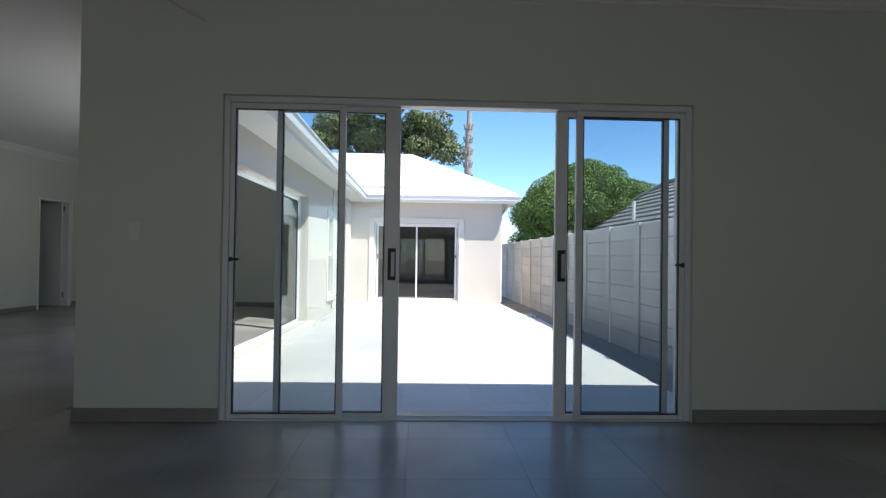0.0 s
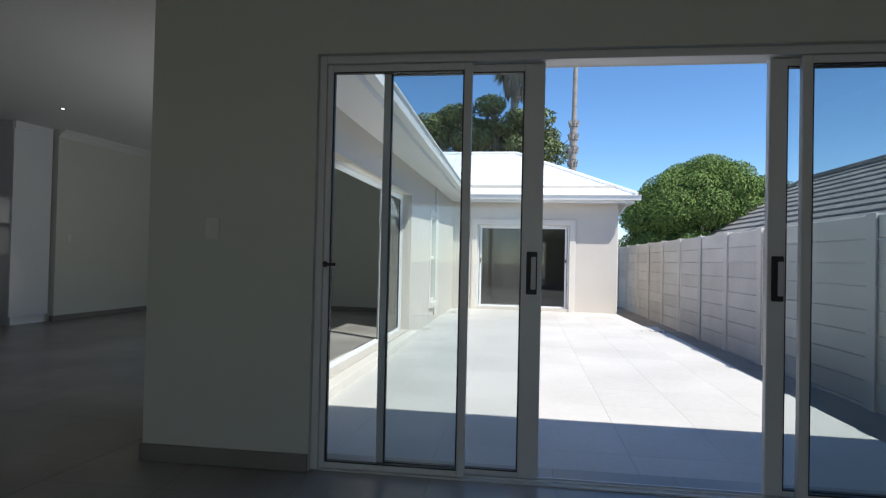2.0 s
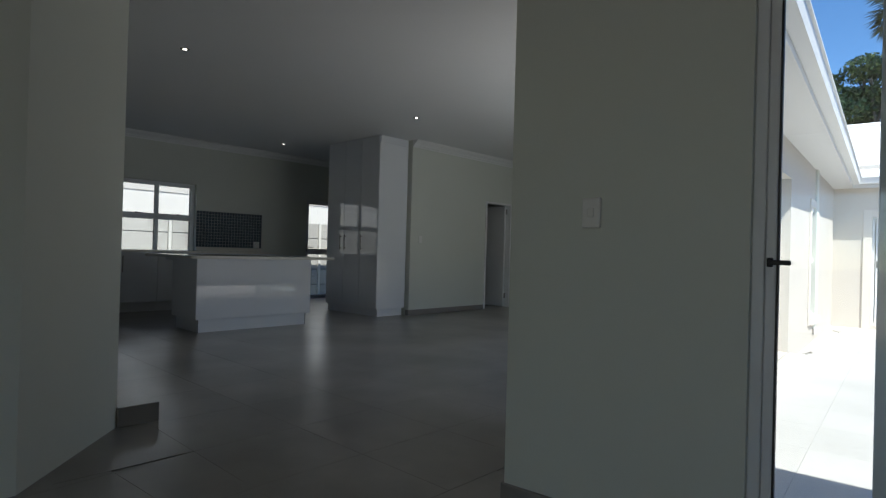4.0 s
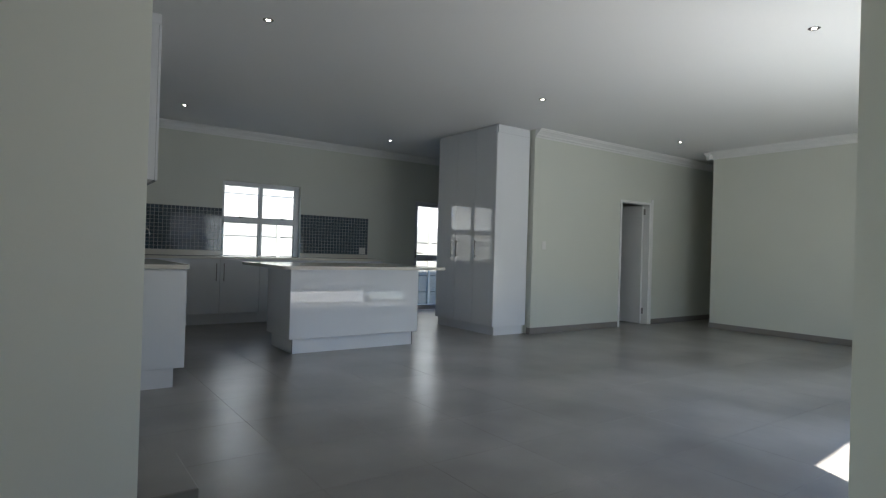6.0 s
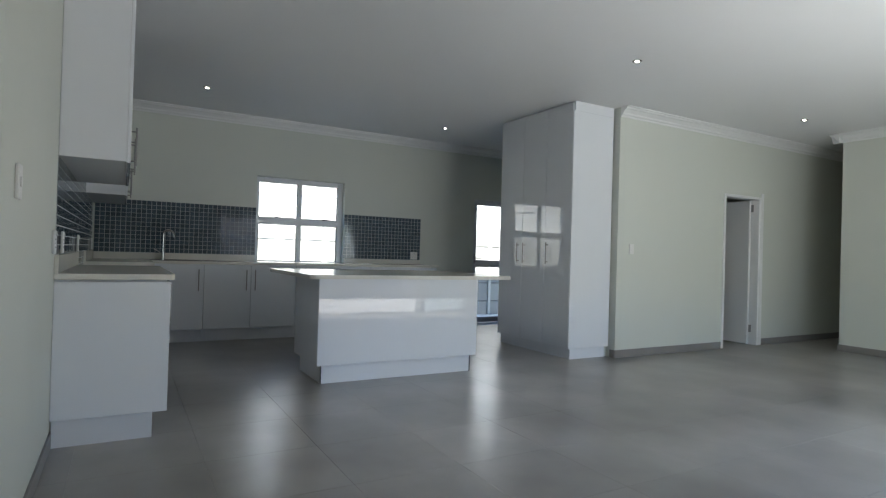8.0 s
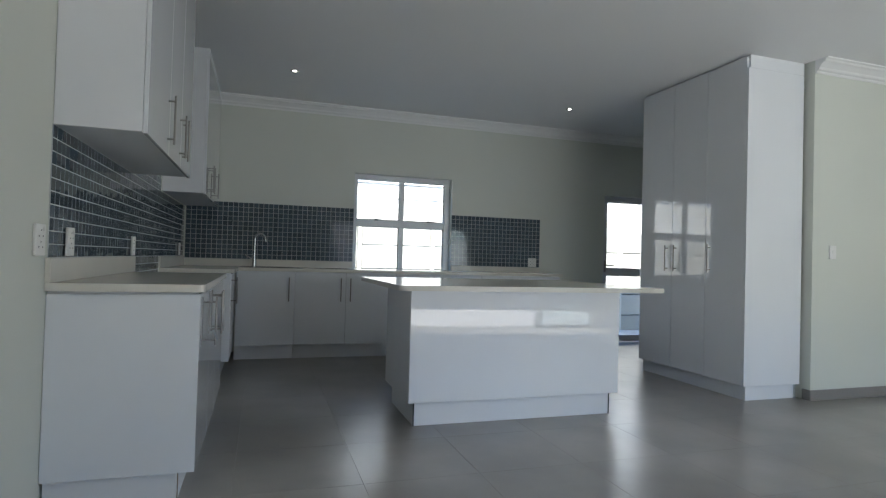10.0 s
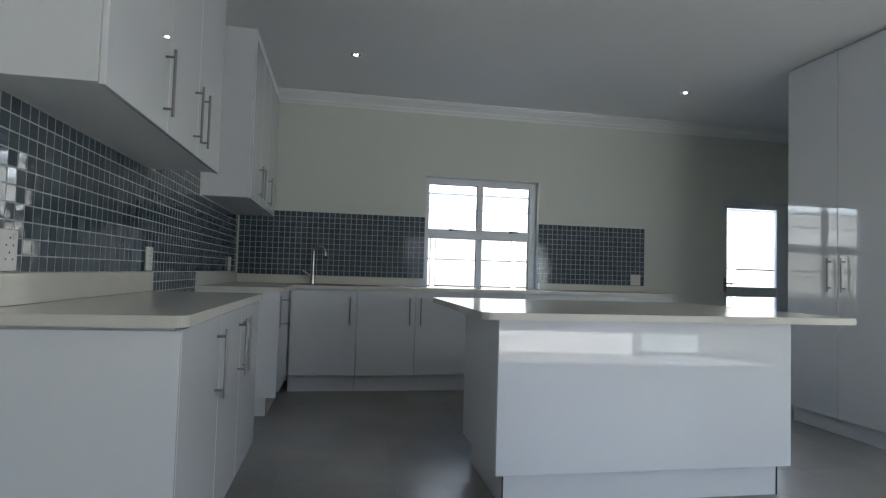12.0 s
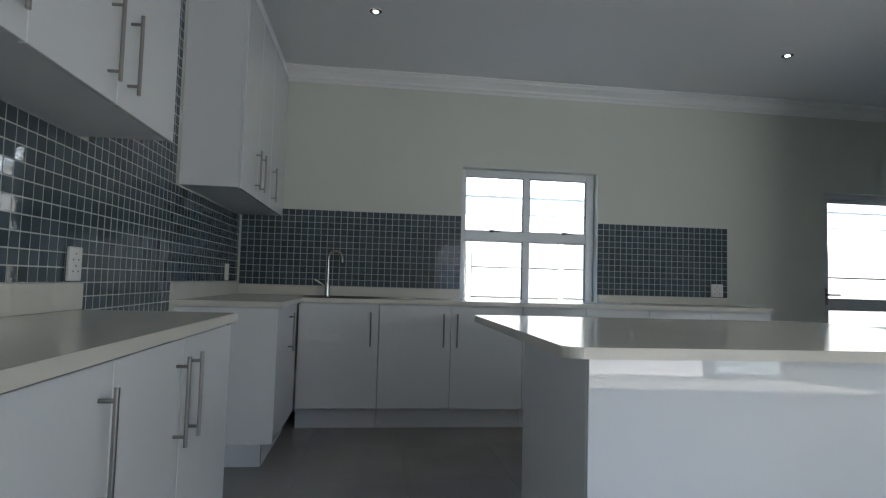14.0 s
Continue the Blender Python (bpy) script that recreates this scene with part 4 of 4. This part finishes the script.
# neighbour's tiled roof beyond the fence
def tiled_slope(parent, name, u0, v0, v1, z0, rise, run, course=0.32, tile=0.30, hip_far=True):
    """Stepped courses of flat concrete tiles climbing to +u, cut by a hip at the far end."""
    n = int(run / course)
    for r in range(n):
        bm = bm_new()
        f0, f1 = r / n, (r + 1) / n
        far = v1 - run * f0 * (1.0 if hip_far else 0)
        k = 0
        v = v0
        while v < far:
            w = min(tile, far - v)
            za, zb = z0 + rise * f0, z0 + rise * f1
            ua, ub = u0 + run * f0, u0 + run * f1 + 0.05
            q = [(ua, v + 0.004, za + 0.03), (ua, v + w - 0.004, za + 0.03), (ub, v + w - 0.004, zb + 0.01), (ub, v + 0.004, zb + 0.01)]
            top = [bm.verts.new(p) for p in q]
            low = [bm.verts.new((x, y, z - 0.03)) for x, y, z in q]
            bm.faces.new(top)
            for i in range(4):
                bm.faces.new((low[i], low[(i + 1) % 4], top[(i + 1) % 4], top[i]))
            v += tile
        if len(bm.faces):
            part(name, bm, M_RTILE, parent)
        else:
            bm.free()


NH = YARD @ pose(7.57, 21.1, 0, 0, 0, 1.6)
NR, NZ, NT, NL = 3.42, 1.67, 4.0, -26.0          # half width, eave, ridge, near end
nh = thing("neighbour_house", (0, -5, -0.35), "neighbouring house with a grey concrete tile roof", "house", place=NH)
part("wall", box(0.5, 2 * NR - 0.5, NL + 0.5, -0.6, -0.35, NZ - 0.01), M_EXTTRIM, nh)
tiled_slope(nh, "tile_course", 0.0, NL, 0.0, NZ, NT - NZ, NR, 0.285)


def slope_face(pts):
    bm = bm_new()
    bm.faces.new([bm.verts.new(p) for p in pts])
    return bm


part("far_slope", slope_face([(0, 0, NZ), (2 * NR, 0, NZ), (NR, -NR, NT)]), M_RTILE, nh)
part("back_slope", slope_face([(2 * NR, 0, NZ), (2 * NR, NL, NZ), (NR, NL, NT), (NR, -NR, NT)]), M_RTILE, nh)
part("gable", slope_face([(0, NL, NZ), (NR, NL, NT), (2 * NR, NL, NZ)]), M_EXTTRIM, nh)
part("hip_capping", rod((0, 0, NZ + 0.04), (NR, -NR, NT + 0.04), 0.08, n=8), M_RTILE, nh, smooth=True)
part("ridge_capping", rod((NR, -NR, NT + 0.04), (NR, NL, NT + 0.04), 0.08, n=8), M_RTILE, nh, smooth=True)
part("vent_pipe", rod((1.05, -6.2, 2.3), (1.05, -6.2, 3.0), 0.055, n=12), M_FASCIA, nh, smooth=True)


# dry litter at the foot of the walls
def litter(u, v, spread, count, seed, label):
    rnd = random.Random(seed)
    bm = bm_new()
    for _ in range(count):
        p = Vector((u + rnd.gauss(0, spread), v + rnd.gauss(0, spread * 1.6), GZ + 0.004))
        a = rnd.uniform(0, math.tau)
        d, e = Vector((math.cos(a), math.sin(a), 0.1)) * rnd.uniform(0.02, 0.05), Vector((-math.sin(a), math.cos(a), 0)) * 0.012
        bm.faces.new([bm.verts.new(q) for q in (p - d, p - e, p + d + Vector((0, 0, 0.012)), p + e)])
    solid("dry_leaves", bm, M_THATCH, label, "leaves", kind="stuff", place=YARD)


litter(4.0, 7.1, 0.09, 26, 2, "small heap of dry brown leaves at the paving edge")
litter(0.12, 6.2, 0.05, 9, 3, "few dry leaves at the foot of the plastered wall")
litter(0.15, 9.2, 0.06, 9, 4, "few dry leaves in the courtyard corner")


# ---- trees ----
def crown(bm, centres, leaf, count, rnd, flat=0.7):
    """Many small leaf blades in uneven clumps."""
    for (x, y, z, r) in centres:
        for _ in range(int(count * r * r)):
            d = Vector((rnd.gauss(0, 1), rnd.gauss(0, 1), rnd.gauss(0, 1))).normalized()
            rad = r * (0.55 + 0.5 * rnd.random() ** 0.5)
            p = Vector((x, y, z)) + Vector((d.x * rad, d.y * rad, d.z * rad * flat))
            a = (d + Vector((rnd.uniform(-1, 1), rnd.uniform(-1, 1), rnd.uniform(-1, 1)))).normalized()
            b = a.cross(Vector((rnd.uniform(-1, 1), rnd.uniform(-1, 1), 0.3))).normalized()
            c = a.cross(b)
            s = leaf * rnd.uniform(0.6, 1.4)
            vs = [bm.verts.new(p + b * s), bm.verts.new(p + c * s * 0.45), bm.verts.new(p - b * s), bm.verts.new(p - c * s * 0.45)]
            bm.faces.new(vs)


def tree(name, at, trunk_h, trunk_r, centres, leaf, count, mat, label, seed, limbs=True, flat=0.7):
    rnd = random.Random(seed)
    t = thing(name, at, label, "tree")
    x0, y0, z0 = at
    tr = bm_new()
    add_rod(tr, (x0, y0, z0), (x0 + 0.2, y0, z0 + trunk_h * 0.5), trunk_r, trunk_r * 0.8, 9)
    add_rod(tr, (x0 + 0.2, y0, z0 + trunk_h * 0.5), (x0, y0 + 0.1, z0 + trunk_h), trunk_r * 0.8, trunk_r * 0.6, 9)
    part("trunk", tr, M_BARK, t, smooth=True)
    for c in centres:
        lm = bm_new()
        mid = Vector((x0, y0, z0 + trunk_h)).lerp(Vector(c[:3]), 0.5) + Vector((rnd.uniform(-0.4, 0.4), rnd.uniform(-0.4, 0.4), -0.3))
        add_rod(lm, (x0, y0 + 0.1, z0 + trunk_h * 0.95), mid, trunk_r * 0.4, trunk_r * 0.25, 7)
        add_rod(lm, mid, c[:3], trunk_r * 0.25, trunk_r * 0.08, 7)
        for _ in range(3):
            e = Vector(c[:3]) + Vector((rnd.uniform(-1, 1), rnd.uniform(-1, 1), rnd.uniform(-0.2, 0.8))) * c[3] * 0.9
            add_rod(lm, mid.lerp(Vector(c[:3]), rnd.uniform(0.3, 1)), e, trunk_r * 0.1, trunk_r * 0.04, 5)
        part("limb", lm, M_BARK, t, smooth=True)
    cr = bm_new()
    crown(cr, centres, leaf, count, rnd, flat)
    part("crown", cr, mat, t)
    return t


rr = random.Random(5)
# dense round tree beyond the fence
BX, BY = 4.85, 25.9
dome = []
for f in (0.0, 0.45, 0.8, 1.0):
    n = int(1 + 11 * f)
    for k in range(n):
        a = k * math.tau / n + f * 2
        dome.append((BX + 2.35 * math.cos(a) * f, BY + 2.2 * math.sin(a) * f, 2.35 + 2.1 * math.sqrt(max(0.0, 1.08 - f * f)) + rr.uniform(-0.15, 0.15), rr.uniform(0.75, 1.05)))
dome += [(BX + 2.5 * math.cos(a), BY + 2.3 * math.sin(a), 1.5, 0.95) for a in [k * math.tau / 10 for k in range(10)]]
dome += [(7.2, 26.4, 3.7, 1.0), (7.9, 26.8, 3.75, 0.85), (8.6, 27.3, 3.7, 0.8), (9.3, 27.6, 3.2, 0.8)]
tree("tree", (BX, BY, -0.35), 1.6, 0.3, dome, 0.047, 5800, M_LEAF, "dense round green tree beyond the fence", 3, flat=0.85)
# spreading dark tree behind the far wing
wide = []
for k in range(44):
    f = k / 43
    x = -8.7 + 7.2 * f
    crest = 9.35 - 0.075 * (x + 4.9) ** 2
    wide.append((x + rr.uniform(-0.3, 0.3), 31.3 + rr.uniform(-1.3, 1.3), crest - rr.choice((0.3, 0.6, 1.3, 2.1)) - (0.5 if x > -2 else 0), rr.uniform(0.55, 0.95)))
tree("tree", (-4.6, 31.5, -0.35), 4.4, 0.34, wide, 0.095, 900, M_LEAF2, "tall spreading tree with open dark foliage", 8, flat=0.65)


def palm(at, height, r, seed, label, bulge=True):
    rnd = random.Random(seed)
    x, y, z = at
    t = thing("palm_tree", at, label, "palm")
    tr = bm_new()
    segs = 26
    for k in range(segs):
        a, b = k / segs, (k + 1) / segs
        rough = 1.45 if z + height * a < 6.9 else 1.0
        add_rod(tr, (x + 0.2 * a, y, z + height * a), (x + 0.2 * b, y, z + height * b), r * (1.12 - 0.3 * a) * rough, r * (1.0 - 0.3 * b) * rough, 10)
        if rough > 1:
            for q in range(9):
                g = q * math.tau / 9 + k * 0.35
                zz = z + height * (a + 0.5 * (b - a))
                p = Vector((x + 0.2 * a + math.cos(g) * r * 1.25, y + math.sin(g) * r * 1.25, zz))
                add_rod(tr, p, p + Vector((math.cos(g) * 0.10, math.sin(g) * 0.10, 0.26)), 0.07, 0.02, 4)
    part("trunk", tr, M_PALMBARK, t, smooth=True)
    top = Vector((x + 0.2, y, z + height))
    sk = bm_new()
    for _ in range(640):
        a = rnd.uniform(0, math.tau)
        h = rnd.uniform(-1.9, 0.1)
        rad = r + 0.42 * math.sin(max(0.0, min(1.0, (h + 2.1) / 2.4)) * math.pi) ** 0.7
        p = top + Vector((math.cos(a) * rad, math.sin(a) * rad, h))
        s = Vector((-math.sin(a), math.cos(a), 0)) * 0.07
        q = p + Vector((math.cos(a) * 0.05, math.sin(a) * 0.05, -0.55))
        sk.faces.new([sk.verts.new(v) for v in (p - s, p + s, q)])
    part("skirt", sk, M_THATCH, t, "hanging skirt of dry brown fronds")
    for k in range(46):
        fr = bm_new()
        a = k * 2.4 + rnd.uniform(-0.2, 0.2)
        el = rnd.uniform(-0.9, 1.2)
        d = Vector((math.cos(a) * math.cos(el), math.sin(a) * math.cos(el), math.sin(el)))
        stem = top + d * rnd.uniform(0.75, 1.2)
        add_rod(fr, top, stem, 0.025, 0.015, 5)
        side = d.cross(Vector((0, 0, 1))).normalized()
        upv = side.cross(d)
        for j in range(13):
            g = (j / 12 - 0.5) * 2.5
            w = (d * math.cos(g) + side * math.sin(g)).normalized()
            tip = stem + w * rnd.uniform(0.6, 0.85) + Vector((0, 0, -0.25 * abs(g)))
            wd = upv.cross(w).normalized() * 0.045
            midp = stem.lerp(tip, 0.5)
            fr.faces.new([fr.verts.new(v) for v in (stem, midp - wd, tip, midp + wd)])
        part("frond", fr, M_FROND, t)
    return t


palm((-3.67, 33.0, -0.35), 12.5, 0.27, 4, "tall fan palm with a skirt of dry fronds")
palm((-0.42, 27.6, -0.35), 15.5, 0.118, 6, "very tall slender fan palm with a rough trunk")

# ---- pieces: floor tiles, paving, mosaic ----
def in_poly(x, y, poly):
    c = False
    for (x0, y0), (x1, y1) in zip(poly, poly[1:] + poly[:1]):
        if (y0 > y) != (y1 > y) and x < (x1 - x0) * (y - y0) / (y1 - y0) + x0:
            c = not c
    return c


def slab_verts(x0, x1, y0, y1, z0, z1, ch):
    low = [(x0, y0, z0), (x1, y0, z0), (x1, y1, z0), (x0, y1, z0)]
    mid = [(x, y, z1 - ch) for x, y, _ in low]
    top = [(x0 + ch, y0 + ch, z1), (x1 - ch, y0 + ch, z1), (x1 - ch, y1 - ch, z1), (x0 + ch, y1 - ch, z1)]
    faces = [(8, 9, 10, 11)] + [(i, (i + 1) % 4, 4 + (i + 1) % 4, 4 + i) for i in range(4)] + [(4 + i, 4 + (i + 1) % 4, 8 + (i + 1) % 4, 8 + i) for i in range(4)]
    return low + mid + top, faces


def lay(name, cells, size, mat, parent, near, limit, turn=I4, tilt=0.0):
    """Pieces of one size at cells (x, y, z): the nearest as objects of their own, the rest joined."""
    w, h, d, ch = size
    vs, fs = slab_verts(-w / 2, w / 2, -h / 2, h / 2, 0, d, ch)
    me = bpy.data.meshes.new(name)
    me.from_pydata(vs, [], fs)
    me.materials.append(mat)
    cells = sorted(cells, key=lambda c: (c[0] - near[0]) ** 2 + (c[1] - near[1]) ** 2)
    uneven = random.Random(11)
    for c in cells[:limit]:
        ob = new(name, me)
        ob.parent = parent
        ob.matrix_basis = turn @ Matrix.Translation(c) @ pose(0, 0, 0, uneven.uniform(-tilt, tilt), uneven.uniform(-tilt, tilt), 0)
    rest = cells[limit:]
    if rest:
        V, F = [], []
        for c in rest:
            o = len(V)
            q = turn @ Matrix.Translation(c) @ pose(0, 0, 0, uneven.uniform(-tilt, tilt), uneven.uniform(-tilt, tilt), 0)
            V += [q @ Vector(p) for p in vs]
            F += [tuple(i + o for i in f) for f in fs]
        jm = bpy.data.meshes.new(name + "_field")
        jm.from_pydata(V, [], F)
        jm.materials.append(mat)
        jo = new(name + "_field", jm)
        jo.parent = parent
        tagged(jo, kind="stuff")


T = 0.60
def beyond(x, y):
    """Whether a place lies on the lounge side of the line between the two wall ends."""
    return (x + 4.86) * 0.801 - (y - 3.385) * 2.17 > 0 and x > -4.86


KITCHEN = [(-11.12, 3.39), (-4.86, 3.39), (-2.6, 4.14), (-2.98, 11.94), (-7.26, 11.95), (-7.26, 15.0), (-8.09, 15.0), (-8.09, 9.7), (-11.12, 9.7)]
cells = []
for i in range(-20, 6):
    for j in range(-3, 19):
        x, y = 0.07 + (i + 0.5) * T, 4.11 + (j + 0.5) * T
        if any(in_poly(x + a, y + b, KITCHEN) for a, b in ((0, 0), (0.28, 0.28), (-0.28, 0.28), (0.28, -0.28), (-0.28, -0.28))):
            if not (x < -8.7 and y > 10.1) and x < -2.45 - 0.07 * (y - 4.45) - 0.32 and not (x > -7.0 and y > 12.2):
                cells.append((x, y, -0.0105))
lay("tile", cells, (T - 0.0014, T - 0.0014, 0.0105, 0.0004), M_TILE, floor, (-5.5, 4.5), 200)
cells = []
for i in range(-6, 11):
    for j in range(-14, 1):
        x, y = 2.107 + (i - 4 + 0.5) * T, -0.32 + (j + 0.5) * T
        w = LNG @ Vector((x, y, 0))
        if -4.4 < w.x < 2.95 and w.y > -3.3 and (x > -0.05 or any(beyond(w.x + a, w.y + b) for a, b in ((0, 0.28), (-0.28, 0), (0, 0)))) and not (x < -0.1 and y > -0.1):
            cells.append((x, y, -0.0120))
lay("tile", cells, (T - 0.0014, T - 0.0014, 0.0105, 0.0004), M_TILE, floor, (2.5, 0.0), 100, LNG)

patio = bpy.data.objects["patio_bed"]
cells = []
for i in range(0, 8):
    for j in range(-1, 18):
        x, y = (i + 0.5) * 0.585, 0.06 + (j + 0.5) * T
        if y < FAR - 0.2 and x < 4.2 - 0.037 * y - 0.1:
            cells.append((x, y, GZ - 0.0105))
lay("tile", cells, (0.5836, T - 0.0014, 0.0105, 0.0004), M_PATIO, patio, (2, 0), 300)

# mosaic splashbacks
def mosaic(name, rects, MP, axis, near, limit, label):
    """Square tesserae on a grout bed; axis 'x': on the south wall, 'y': on the west wall."""
    if axis == "x":
        bed = boxes([(a, b, S + 0.0004, S + 0.004, c, d) for a, b, c, d in rects])
        turn = pose(0, S + 0.004, 0, 90, 0, 180)
        to = lambda p, q: (-p, q, 0)
    else:
        bed = boxes([(W + 0.0004, W + 0.004, a, b, c, d) for a, b, c, d in rects])
        turn = pose(W + 0.004, 0, 0, 90, 0, 90)
        to = lambda p, q: (p, q, 0)
    ob = solid(name, bed, M_MGROUT, label, "splashback")
    gap = 0.0047 if axis == "x" else 0.0038
    got = []
    for a, b, c, d in rects:
        for i in range(int((b - a) / MP + 1e-6)):
            for j in range(int((d - c) / MP + 1e-6)):
                got.append(to(a + (i + 0.5) * (b - a) / int((b - a) / MP + 1e-6), c + (j + 0.5) * MP))
    lay("mosaic_tile", got, (MP - gap, MP - gap, 0.0009, 0.0006), M_MOSAIC, ob, near, limit, turn, 1.2 if axis == "x" else 0.12)


ZB, MS, MW = 1.0565, 0.0541, 0.0527
mosaic("splashback_south", [(-8.631, -7.06, ZB, ZB + 10 * MS), (-9.602, -8.632, ZB - 8 * MS, ZB + 32 * MS), (W + 0.002, -9.603, ZB, ZB + 10 * MS)], MS, "x", (7.6, 1.3), 300, "slate blue glass mosaic splashback with pale grout")
mosaic("splashback_west", [(S + 0.02, 5.234, 1.0365, 1.0365 + 12 * MW), (6.462, 7.70, 1.0205, 1.0205 + 12 * MW)], MW, "y", (6.9, 1.3), 300, "slate blue glass mosaic splashback with pale grout")
